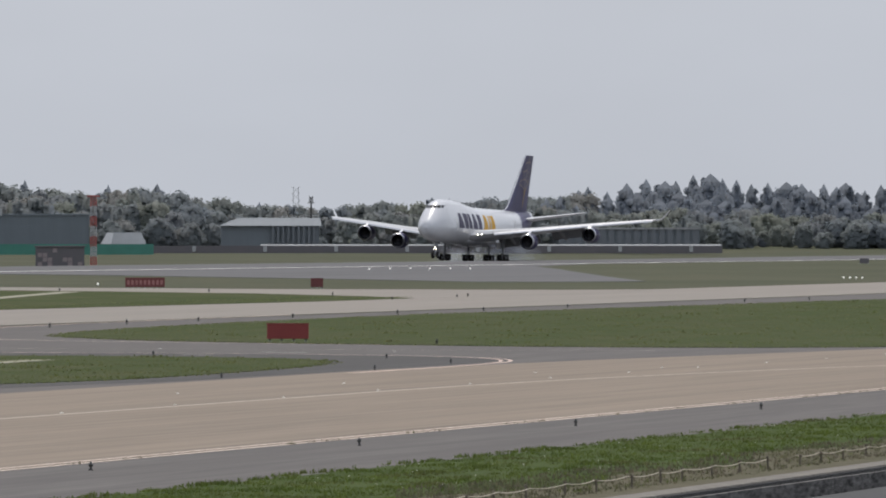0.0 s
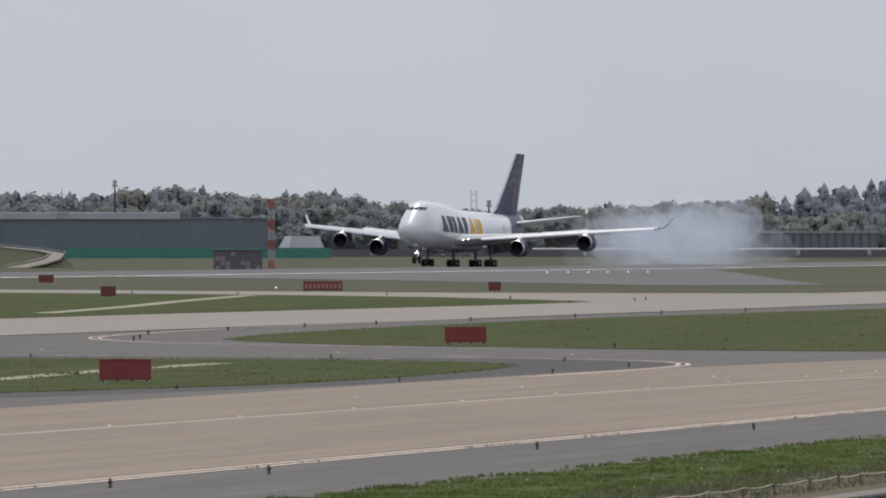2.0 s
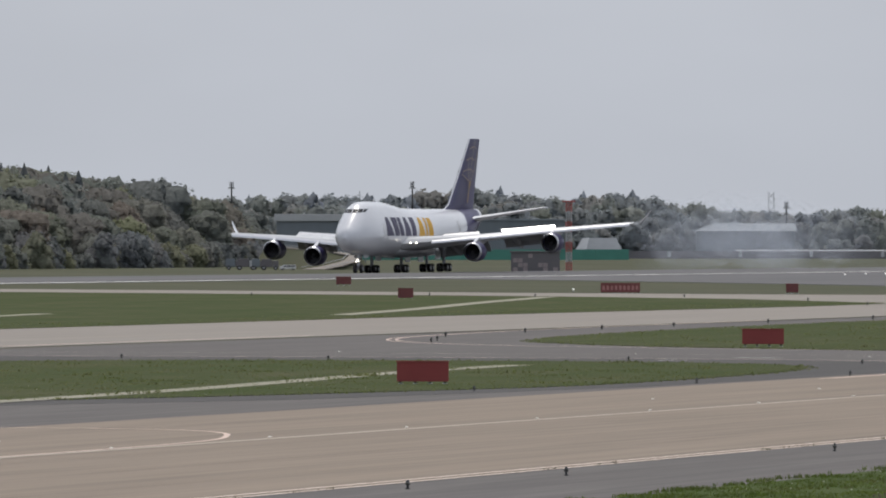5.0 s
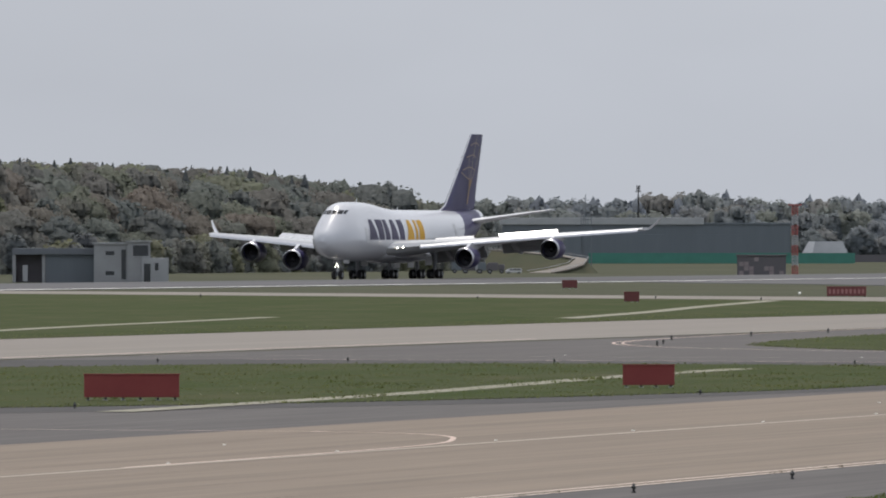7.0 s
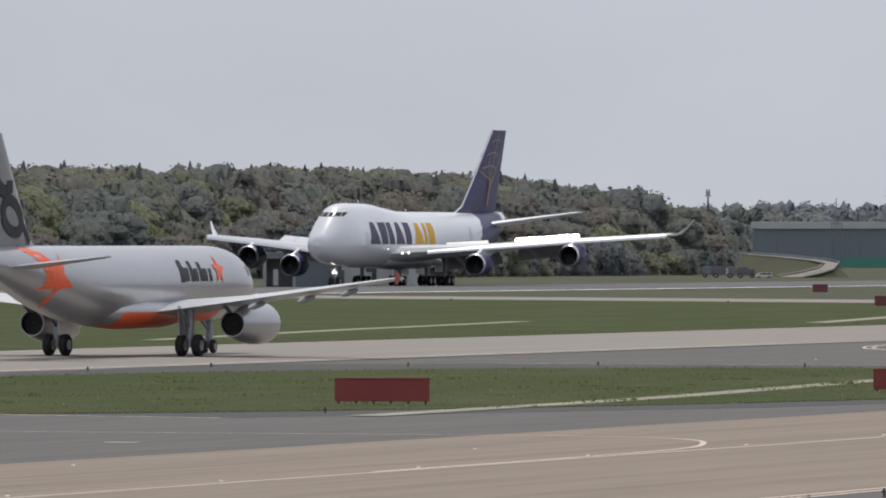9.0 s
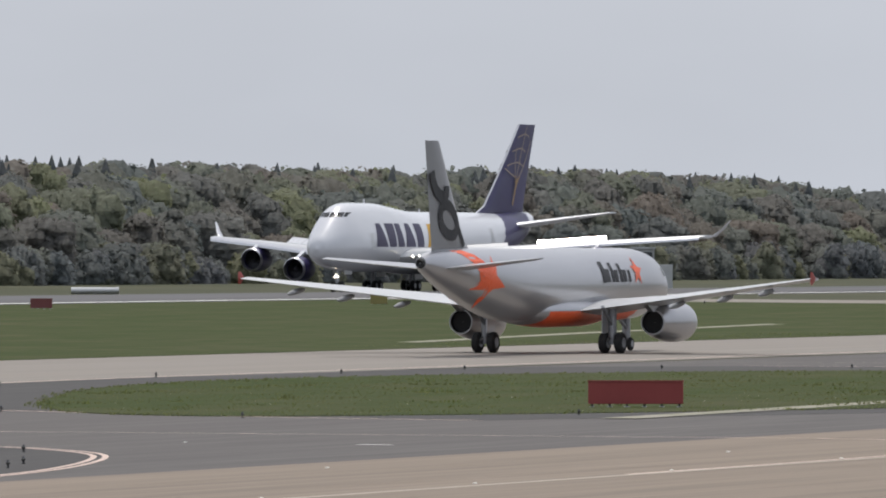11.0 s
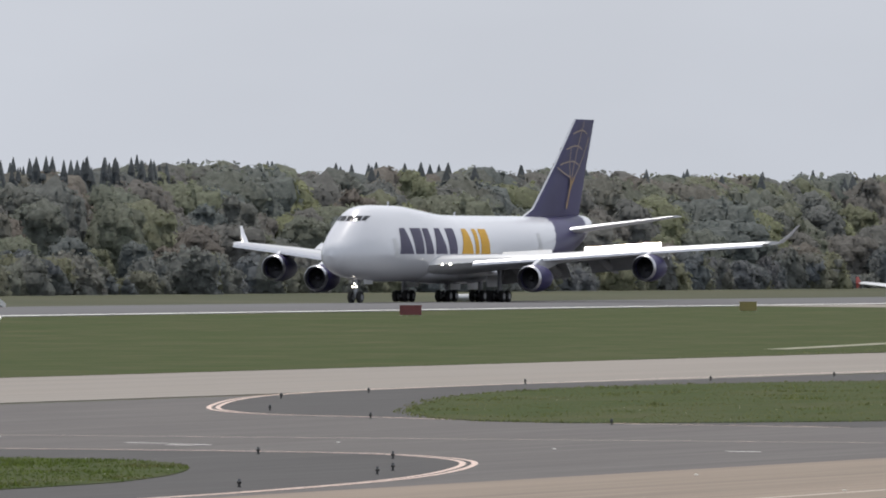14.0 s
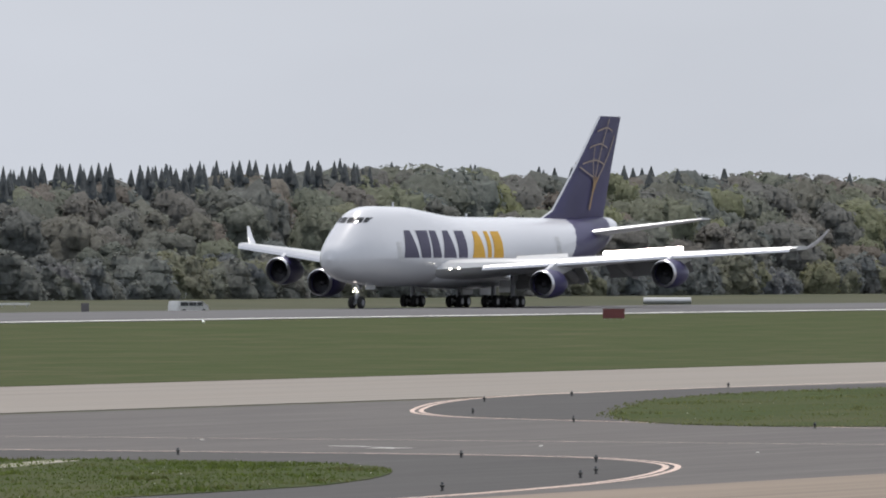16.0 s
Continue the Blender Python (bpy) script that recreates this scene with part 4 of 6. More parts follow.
# ---- woods ----
def foliage(name, tones, rough=0.75, through=0.5, by_place=0.0, uneven=1.0):
    """Leaf colours: one tone a tree (by the object, or by cells on the ground), small changes from spray to spray."""
    m = bpy.data.materials.new(name)
    m.use_nodes = True
    n, l = m.node_tree.nodes, m.node_tree.links
    b = n["Principled BSDF"]
    b.inputs["Roughness"].default_value, b.inputs["Specular IOR Level"].default_value = rough, 0.4
    ramp = n.new("ShaderNodeValToRGB")
    ramp.color_ramp.interpolation = "LINEAR"
    if by_place:
        where, flat, cell, pick = n.new("ShaderNodeNewGeometry"), n.new("ShaderNodeMapping"), n.new("ShaderNodeTexVoronoi"), n.new("ShaderNodeSeparateColor")
        flat.inputs["Scale"].default_value = (by_place, by_place, by_place * 0.35)
        cell.inputs["Scale"].default_value = 1.0
        l.new(where.outputs["Position"], flat.inputs[0])
        l.new(flat.outputs[0], cell.inputs[0])
        l.new(cell.outputs["Color"], pick.inputs[0])
        l.new(pick.outputs[0], ramp.inputs[0])
    else:
        info = n.new("ShaderNodeObjectInfo")
        l.new(info.outputs["Random"], ramp.inputs[0])
    el = ramp.color_ramp.elements
    for i, c in enumerate(tones[1:-1]):
        el.new((i + 1) / (len(tones) - 1)).color = (*c, 1)
    el[0].color, el[len(el) - 1].color = (*tones[0], 1), (*tones[-1], 1)
    ge, hs = n.new("ShaderNodeNewGeometry"), n.new("ShaderNodeHueSaturation")
    r = n.new("ShaderNodeMapRange")
    r.inputs[3].default_value, r.inputs[4].default_value = 0.84, 1.16
    l.new(ge.outputs["Random Per Island"], r.inputs[0])
    co, nz, r2, mu = n.new("ShaderNodeTexCoord"), n.new("ShaderNodeTexNoise"), n.new("ShaderNodeMapRange"), n.new("ShaderNodeMath")
    nz.inputs["Scale"].default_value, nz.inputs["Detail"].default_value, nz.inputs["Roughness"].default_value = 1.3, 5, 0.62
    l.new(co.outputs["Object"], nz.inputs[0])
    r2.inputs[1].default_value, r2.inputs[2].default_value, r2.inputs[3].default_value, r2.inputs[4].default_value = 0.3, 0.7, 1 - 0.32 * uneven, 1 + 0.34 * uneven
    l.new(nz.outputs[0], r2.inputs[0])
    mu.operation = "MULTIPLY"
    l.new(r.outputs[0], mu.inputs[0])
    l.new(r2.outputs[0], mu.inputs[1])
    l.new(mu.outputs[0], hs.inputs["Value"])
    l.new(ramp.outputs[0], hs.inputs["Color"])
    l.new(hs.outputs[0], b.inputs["Base Color"])
    bp = n.new("ShaderNodeBump")
    bp.inputs["Strength"].default_value, bp.inputs["Distance"].default_value = 0.6 * uneven, 0.8
    l.new(nz.outputs[0], bp.inputs["Height"])
    l.new(bp.outputs[0], b.inputs["Normal"])
    tr, mx = n.new("ShaderNodeBsdfTranslucent"), n.new("ShaderNodeMixShader")
    l.new(hs.outputs[0], tr.inputs[0])
    mx.inputs[0].default_value = through
    l.new(b.outputs[0], mx.inputs[1])
    l.new(tr.outputs[0], mx.inputs[2])
    l.new(mx.outputs[0], n["Material Output"].inputs[0])
    return m


# spring wood: blue-greens, olive, rust-coloured new leaf, a few fresh yellow-greens, all paled and cooled for haze
HAZED_TONES = [(0.133, 0.156, 0.153), (0.150, 0.168, 0.140), (0.177, 0.156, 0.135), (0.138, 0.159, 0.152), (0.183, 0.194, 0.121), (0.149, 0.167, 0.146), (0.186, 0.160, 0.134), (0.136, 0.156, 0.154), (0.204, 0.220, 0.114), (0.147, 0.162, 0.146), (0.166, 0.158, 0.143), (0.130, 0.151, 0.148)]
LEAVES = foliage("broad_leaves", HAZED_TONES, uneven=0.9)
WOOD_LEAVES = foliage("leaves_of_the_deep_wood", HAZED_TONES, by_place=0.12, uneven=0.9)
# bush leaves, lightened and cooled in colour by the same haze
BUSH_LEAVES = foliage("bush_leaves", [(0.145, 0.165, 0.170), (0.164, 0.173, 0.154), (0.147, 0.165, 0.172), (0.200, 0.206, 0.124), (0.158, 0.161, 0.166), (0.143, 0.162, 0.173)], by_place=0.15, uneven=1.1)
NEEDLES = foliage("needles", [(0.062, 0.076, 0.086), (0.075, 0.088, 0.096), (0.068, 0.082, 0.09)], by_place=0.3)
# far trees: aerial haze put into the leaf colours, paler and bluer
HAZED_FAR_LEAVES = foliage("hazed_distant_leaves", [(0.193, 0.221, 0.243), (0.214, 0.233, 0.207), (0.190, 0.218, 0.244), (0.224, 0.224, 0.213), (0.197, 0.225, 0.240), (0.224, 0.244, 0.204)], by_place=0.07, uneven=0.6)
HAZED_FAR_NEEDLES = foliage("hazed_distant_needles", [(0.188, 0.216, 0.256), (0.206, 0.235, 0.273)], by_place=0.1, uneven=0.4)
BARK = surface("bark", (0.09, 0.075, 0.06), 0.9, second=(0.05, 0.042, 0.035), scale=3, bump=0.5, bump_scale=12)


class Crown:
    """Points, faces and shading directions of one mass of foliage."""

    def __init__(self):
        self.v, self.f, self.d = [], [], []

    def sprays(self, rng, centre, radii, count, size, lift=0.35):
        """Small leaf sprays over one lobe."""
        c, rr = np.array(centre), np.array(radii)
        d = rng.normal(size=(count, 3))
        d /= np.linalg.norm(d, axis=1)[:, None]
        d[:, 2] = np.where(d[:, 2] < -0.5, -d[:, 2], d[:, 2])
        for k in range(count):
            n = d[k]
            p = c + rr * n * rng.uniform(0.84, 1.08)
            nn = n + np.array((0.0, 0.0, 0.2)) + rng.normal(0, 0.55, 3)
            nn /= np.linalg.norm(nn)
            a = np.cross(nn, rng.normal(size=3))
            a /= max(1e-6, np.linalg.norm(a))
            b = np.cross(nn, a)
            s = size * rng.uniform(0.5, 1.35)
            i = len(self.v)
            self.v.extend([tuple(p - a * s), tuple(p + b * s * 0.75), tuple(p + a * s), tuple(p - b * s * 0.75)])
            self.f.append((i + 3, i + 2, i + 1, i))
            self.d.extend([(n[0], n[1], n[2] + lift)] * 4)

    def lobe(self, centre, radii, n=8, m=5, rough=0.3, seed=0.0, lift=0.35):
        i0 = len(self.v)
        core_lobe(self.v, self.f, centre, radii, n, m, rough, seed)
        self.d.extend([(p[0] - centre[0], p[1] - centre[1], (p[2] - centre[2]) + lift * radii[2]) for p in self.v[i0:]])

    def directions(self, own=0.45):
        """Shading directions: part of the lobe, part of the whole crown, tilted up to lighten the sides."""
        p, d = np.array(self.v, float), np.array(self.d, float)
        d /= np.maximum(1e-6, np.linalg.norm(d, axis=1))[:, None]
        c = 0.5 * (p.min(axis=0) + p.max(axis=0))
        h = np.maximum(0.1, p.max(axis=0) - c)
        w = (p - c) / h + np.array((0.0, 0.0, 1.05))
        w /= np.maximum(1e-6, np.linalg.norm(w, axis=1))[:, None]
        return d * own + w * (1 - own)


def core_lobe(verts, faces, centre, radii, n=9, m=6, rough=0.0, seed=0.0):
    """One rounded mass, uneven all over."""
    i0 = len(verts)
    for j in range(m + 1):
        t = math.pi * j / m
        for i in range(n):
            a = 2 * math.pi * (i + 0.5 * (j % 2)) / n
            d = Vector((math.sin(t) * math.cos(a), math.sin(t) * math.sin(a), math.cos(t)))
            k = 1 + rough * noise.noise(d * 2.0 + Vector((seed, seed * 1.7, 3.1 * seed))) + 0.5 * rough * noise.noise(d * 5.5 + Vector((seed * 2.1, seed, 1.3)))
            verts.append((centre[0] + radii[0] * d.x * k, centre[1] + radii[1] * d.y * k, centre[2] + radii[2] * d.z * k))
    for j in range(m):
        for i in range(n):
            faces.append((i0 + j * n + i, i0 + (j + 1) * n + i, i0 + (j + 1) * n + (i + 1) % n, i0 + j * n + (i + 1) % n))


def soften(me, dirs, share=0.85):
    """Bends the normals towards the crown's directions, evening out shade between lobes."""
    own = np.empty(len(me.vertices) * 3)
    me.vertices.foreach_get("normal", own)
    d = np.array(dirs, float)
    d /= np.maximum(1e-6, np.linalg.norm(d, axis=1))[:, None]
    m = own.reshape(-1, 3) * (1 - share) + d * share
    m /= np.maximum(1e-6, np.linalg.norm(m, axis=1))[:, None]
    me.normals_split_custom_set_from_vertices(m.tolist())


def broad_crown(seed, height, width, low, lobes=31, count=50, size=0.28, n=7, m=4, fill=0.44):
    """A domed crown: uneven lobes of leaf sprays about a full middle, down to its skirt."""
    rng = np.random.default_rng(seed)
    cr = Crown()
    span = height - low
    mid = low + span * 0.46
    r0 = 1.12 * width / math.sqrt(lobes)
    mids = []
    for k in range(lobes):
        u = 1 - 1.75 * (k + 0.5) / lobes
        a = k * 2.39996 + rng.uniform(-0.3, 0.3)
        q = math.sqrt(max(0.0, 1 - abs(u) ** 2.6))
        d = Vector((q * math.cos(a), q * math.sin(a), u))
        far = (1 + 0.35 * noise.noise(d * 1.6 + Vector((seed, 2.0, 0.5 * seed)))) * rng.uniform(0.9, 1.03)
        r = r0 * rng.uniform(0.8, 1.25)
        c = (d.x * width * 0.36 * far, d.y * width * 0.36 * far, mid + d.z * span * 0.4 * far)
        rr = (r, r, r * rng.uniform(0.95, 1.25))
        cr.lobe(c, tuple(g * 0.86 for g in rr), n, m, 0.25, seed + k * 0.37)
        cr.sprays(rng, c, rr, count, size)
        mids.append(c)
    cr.lobe((0, 0, mid), (width * fill, width * fill, span * (fill + 0.03)), 14, 9, 0.2, seed)
    return cr, mids


def conifer_crown(seed, height, width, low, size=0.3, lobes=40, count=10, blunt=0.8, stray=0.12):
    """A pointed evergreen: drooping boughs set round a cone, thinner to the tip."""
    rng = np.random.default_rng(seed)
    cr = Crown()
    span = height - low
    rows = 9
    i0 = len(cr.v)
    for k in range(rows):
        u = k / (rows - 1)
        r = width * 0.36 * (1 - u) ** blunt + 0.05
        for i in range(8):
            a = 2 * math.pi * (i + 0.5 * (k % 2)) / 8
            q = r * rng.uniform(0.85, 1.15)
            cr.v.append((q * math.cos(a), q * math.sin(a), low + span * u))
            cr.d.append((math.cos(a), math.sin(a), 0.5))
    for k in range(rows - 1):
        for i in range(8):
            cr.f.append((i0 + k * 8 + i, i0 + k * 8 + (i + 1) % 8, i0 + (k + 1) * 8 + (i + 1) % 8, i0 + (k + 1) * 8 + i))
    for k in range(lobes):
        u = 1 - math.sqrt((k + 0.5) / lobes)
        a = k * 2.39996
        r = width * 0.5 * (1 - u) ** blunt + 0.12
        q = r * rng.uniform(0.62, 0.8) * (1 + stray * rng.normal())
        g = (0.32 * r + 0.16) * rng.uniform(0.8, 1.25)
        c = (q * math.cos(a), q * math.sin(a), low + span * u * 0.97)
        cr.lobe(c, (g, g, g * rng.uniform(1.0, 1.6)), 5, 3, 0.4, seed + k)
        cr.sprays(rng, c, (g * 1.1, g * 1.1, g * 1.5), count, size)
    return cr, []


def tree_parts(root, cr, leaf, trunk_h, trunk_r, limbs):
    bm = bmesh.new()
    tube(bm, (0, 0, -0.4), (0, 0, trunk_h * 0.5), trunk_r, 8, trunk_r * 0.75)
    tube(bm, (0, 0, trunk_h * 0.5), (0.2, 0.1, trunk_h), trunk_r * 0.75, 8, trunk_r * 0.3)
    for z, to in limbs:
        tube(bm, (0, 0, z), to, trunk_r * 0.4, 6, trunk_r * 0.1)
    part("trunk", bm, BARK, root)
    me = bpy.data.meshes.new("crown")
    me.from_pydata(cr.v, [], cr.f)
    me.materials.append(leaf)
    me.shade_smooth()
    soften(me, cr.directions())
    ob = new("crown", me)
    ob.parent = root


def broad_tree(seed, height, width, low, leaf, label, **kw):
    """A spreading tree: uneven masses of leaves about limbs, from low up to height."""
    root = thing("tree", label, "tree", None, "trees of the wood")
    cr, mids = broad_crown(seed, height, width, low, **kw)
    tree_parts(root, cr, leaf, height * 0.75, width * 0.04, [(max(0.8, c[2] * 0.55), c) for c in mids[::7]])
    root["top"] = max(p[2] for p in cr.v)
    return root


broad = [broad_tree(11 + k, h, w, lo, LEAVES, "broadleaf tree in hazed spring leaf at the wood's edge") for k, (h, w, lo) in enumerate(((14, 9, -2.0), (15.5, 8, -1.5), (13, 10, -2.5), (16, 9.5, -1.5), (11, 8, -3.0), (14.5, 7, -2.0)))]
used = {}


def skyline(x):
    """Height of the wood's top along its edge."""
    return float(np.interp(x, [940, 982, 1005, 1040, 1100, 1140, 1180, 1240, 1340, 1440, 1490, 1521, 1550, 1575, 1595, 1615, 1635, 1655], [15.2, 15.4, 15.8, 16.7, 17.7, 18.4, 17.8, 18.1, 17.9, 18.6, 18.1, 17.8, 17.2, 16.2, 15.0, 13.4, 11.6, 9.0]))


def wood_end(y):
    """Where the wood stops, along the fence of the hangar's road."""
    return 3.13 * y - 8.0


def leafy(x):
    """Share of that height which the leafy trees reach."""
    return float(np.interp(x, [980, 1090, 1150], [0.88, 0.94, 1.0]))


rng = random.Random(5)


def plant(kinds, x, y, top, squat=1.0):
    """A tree on the ground whose top stands at that height above the datum."""
    src = rng.choice(kinds)
    z = ground_z(y, x)
    k = (top - z) / src["top"]
    m = pose(x, y, z, 0, 0, rng.uniform(0, 360))
    if src.name in used:
        src = copy_thing(src, m)
    else:
        used[src.name] = True
        src.matrix_basis = m
    wide = k * squat * rng.uniform(0.9, 1.1)
    src.scale = (wide, wide, k)


for row, (yy, step, lo, hi, squat) in enumerate(((511, 8.5, 0.36, 0.6, 1.45), (519, 9.0, 0.58, 0.8, 1.25), (528, 9.0, 0.82, 0.99, 1.15))):
    x = 935 + row * 2.0
    while x < wood_end(yy):
        plant(broad, x, yy + rng.uniform(-2, 2), 0.8 + skyline(x) * rng.uniform(lo, hi) * leafy(x), squat)
        x += step * rng.uniform(0.7, 1.3)


def join_wood(name, spots, crowns, leaf, label, own=0.45):
    """Uncounted trees behind, as one mass of crowns and stems: spots of x, y, top, breadth."""
    vs, fs, ds = [], [], []
    ready = [(np.array(cr.v), cr.f, cr.directions(own)) for cr, _ in crowns]
    for x, y, top, wide in spots:
        cv, cf, dv = rng.choice(ready)
        z = ground_z(y, x) - 0.1
        k, a = (top - z) / cv[:, 2].max(), rng.uniform(0, 6.283)
        c, s = math.cos(a), math.sin(a)
        i0 = len(vs)
        vs.extend(zip(x + wide * k * (c * cv[:, 0] - s * cv[:, 1]), y + wide * k * (s * cv[:, 0] + c * cv[:, 1]), z + k * cv[:, 2]))
        fs.extend([tuple(i + i0 for i in q) for q in cf])
        ds.extend(zip(c * dv[:, 0] - s * dv[:, 1], s * dv[:, 0] + c * dv[:, 1], dv[:, 2]))
        ds.extend([(0, 0, 1)] * 4)
        i0, h = len(vs), top - z
        vs.extend([(x - 0.2, y, z - 0.3), (x + 0.2, y, z - 0.3), (x, y + 0.25, z - 0.3), (x, y, z + 0.7 * h)])
        fs.extend([(i0, i0 + 1, i0 + 3), (i0 + 1, i0 + 2, i0 + 3), (i0 + 2, i0, i0 + 3)])
    me = bpy.data.meshes.new(name)
    me.from_pydata(vs, [], fs)
    me.materials.append(leaf)
    me.shade_smooth()
    soften(me, ds)
    return tagged(new(name, me), label, "woods", kind="stuff")


spots, x = [], 930
while x < wood_end(530):
    dense = x < 1125
    spots.append((x, rng.choice((532, 535, 538, 541)) + rng.uniform(-1, 1), 0.7 + skyline(x) * (rng.uniform(0.95, 1.04) if dense else rng.uniform(0.96, 1.04)), 1.0 if dense else 1.3))
    x += rng.uniform(0.7, 1.4) if dense else rng.choice((2.4, 3.0, 3.6, 4.5, 7.0, 12.0))
join_wood("evergreen_wood", spots, [conifer_crown(51 + k, h, w, 2.0, 0.24, 24, 6, 0.7, 0.3) for k, (h, w) in enumerate(((18, 5.6), (17, 4.8), (18.5, 6.0)))], NEEDLES, "dense dark evergreens behind the leafy wood")
spots, x = [], 932
while x < wood_end(536):
    spots.append((x, 536 + rng.uniform(-2, 2), 0.8 + skyline(x) * rng.uniform(0.95, 1.02) * leafy(x), 1.25))
    x += rng.uniform(5, 9)
join_wood("leafy_wood", spots, [broad_crown(61 + k, 15, 9, 1, 20, 34, 0.33, 6, 4) for k in range(3)], WOOD_LEAVES, "dense leafy trees filling the wood")
spots, x = [], 933
while x < wood_end(505):
    spots.append((x, 505 + rng.uniform(-1.5, 1.5), 0.8 + rng.uniform(1.6, 6.5), rng.uniform(1.0, 1.5)))
    x += rng.uniform(4.0, 7.0)
join_wood("undergrowth", spots, [broad_crown(31 + k, h, w, -2.6, 16, 52, 0.29, 6, 4) for k, (h, w) in enumerate(((4.5, 5), (6, 6)))], BUSH_LEAVES, "low leafy bushes under the trees")


# distant woods, across the whole width behind the buildings, haze painted into their leaves
def far_top(a):
    return float(np.interp(a, [10.3, 10.8, 11.4, 11.66, 12.0, 12.3, 12.5, 12.7, 13.2, 13.5, 13.95, 14.3, 14.7, 15.0, 15.27, 15.42, 15.8, 16.06, 16.35, 16.7, 17.3, 17.7, 18.6], [16.8, 16.6, 16.8, 18.2, 18.8, 18.5, 16.8, 15.5, 14.8, 13.8, 13.2, 12.3, 12.4, 13.8, 15.2, 17.4, 16.0, 16.2, 18.2, 17.5, 16.2, 16.2, 15]))


FAR_BROAD = [broad_crown(71 + k, h, w, -2.0, 27, 27, 0.48, 5, 3, 0.42) for k, (h, w) in enumerate(((14, 8), (15, 7), (12, 9)))]
FAR_CONE = [conifer_crown(91 + k, h, w, 1.0, 0.42, 46, 18, b, 0.2) for k, (h, w, b) in enumerate(((17, 9, 0.42), (18, 7.5, 0.5), (15.5, 10.5, 0.36)))]


def arc_spots(reach, lo, hi, step, below, above, wide):
    out, a = [], lo
    while a < hi:
        r = reach + rng.uniform(-15, 15)
        out.append((r * math.cos(radians(a)), r * math.sin(radians(a)), 0.6 + (far_top(a) + 0.5) * rng.uniform(below, above), wide))
        a += step * rng.uniform(0.6, 1.4)
    return out


join_wood("distant_evergreens", arc_spots(2410, 10.2, 12.95, 0.09, 0.92, 1.06, 1.15) + arc_spots(2385, 10.2, 12.8, 0.11, 0.66, 0.86, 1.35) + arc_spots(2410, 12.95, 18.6, 0.26, 0.85, 1.04, 0.8), FAR_CONE, HAZED_FAR_NEEDLES, "distant evergreens along the skyline, haze in their colour", 0.2)
join_wood("distant_woods", arc_spots(2405, 12.7, 18.6, 0.09, 0.86, 1.01, 1.2) + arc_spots(2350, 12.7, 18.6, 0.11, 0.62, 0.82, 1.4) + arc_spots(2355, 10.2, 12.7, 0.1, 0.42, 0.66, 1.5) + arc_spots(2315, 10.2, 18.6, 0.1, 0.28, 0.5, 1.6), FAR_BROAD, HAZED_FAR_LEAVES, "distant leafy woods along the skyline, haze in their colour", 0.2)

# ---- buildings beyond the runway ----
# haze is mixed into SLATE, GREEN_NET, RED_BAND and BLOCK_DARK, paler and greyer
SLATE = surface("hazed_slate_cladding", (0.145, 0.168, 0.19), 0.7, second=(0.162, 0.186, 0.208), scale=0.3, stretch=(3, 1, 0.3))
PALE = surface("pale_cladding", (0.42, 0.43, 0.44), 0.7, second=(0.34, 0.35, 0.36), scale=0.4)
RENDERED = surface("grey_render", (0.36, 0.37, 0.38), 0.8, second=(0.3, 0.31, 0.32), scale=0.5, third=(0.26, 0.26, 0.26), scale3=0.15)
DULL_ROOF = surface("dull_sheet_metal", (0.16, 0.175, 0.195), 0.7, second=(0.135, 0.15, 0.168), scale=0.4, stretch=(2, 1, 0.3))
GREEN_NET = surface("hazed_green_netting", (0.07, 0.24, 0.19), 0.8, second=(0.06, 0.2, 0.16), scale=0.5)
SIGN_RED = surface("red_sign_paint", (0.24, 0.035, 0.035), 0.6, second=(0.2, 0.03, 0.03), scale=1.5, third=(0.27, 0.05, 0.045), scale3=0.5)
SIGN_DARK = surface("dark_red_sign_face", (0.17, 0.045, 0.045), 0.6, second=(0.12, 0.035, 0.035), scale=2)
SIGN_PINK = surface("sun_faded_sign_paint", (0.36, 0.17, 0.16), 0.6, second=(0.26, 0.11, 0.1), scale=2)
SIGN_YELLOW = surface("yellow_sign_face", (0.25, 0.21, 0.07), 0.6, second=(0.2, 0.17, 0.06), scale=2)
RED_BAND = surface("hazed_red_band_paint", (0.42, 0.13, 0.12), 0.6, second=(0.36, 0.12, 0.11), scale=2)
WHITE_BAND = surface("white_band_paint", (0.7, 0.7, 0.7), 0.6, second=(0.6, 0.6, 0.6), scale=2)
BLOCK_DARK = surface("hazed_dark_block", (0.13, 0.125, 0.135), 0.8, second=(0.15, 0.135, 0.145), scale=0.6)
BLOCK_ROSE = surface("rose_block", (0.27, 0.225, 0.23), 0.8, second=(0.31, 0.27, 0.275), scale=0.9)
GLASS = surface("window_glass", (0.03, 0.035, 0.04), 0.12, spec=0.7)
GALVANISED = surface("galvanised_steel", (0.4, 0.41, 0.42), 0.5, metal=0.7, second=(0.3, 0.31, 0.32), scale=2)
BLACK_CASE = surface("black_casing", (0.02, 0.02, 0.022), 0.5, second=(0.04, 0.04, 0.04), scale=6)


def facing(bearing, reach):
    """A pose on the field at that bearing and distance, its x to the right and y away from the terrace."""
    x, y = reach * math.cos(radians(bearing)), reach * math.sin(radians(bearing))
    return pose(x, y, ground_z(y, x), 0, 0, bearing - 90)


hangar = thing("hangar", "long dark slate-clad hangar with a pale roof edge", "building", facing(16.75, 2090) @ Matrix.Diagonal((1.267, 1.267, 1.195, 1)))
part("wall", box(bmesh.new(), (-26.5, 0, 0), (26, 16, 7.5)), SLATE, hangar, "dark slate-coloured wall cladding")
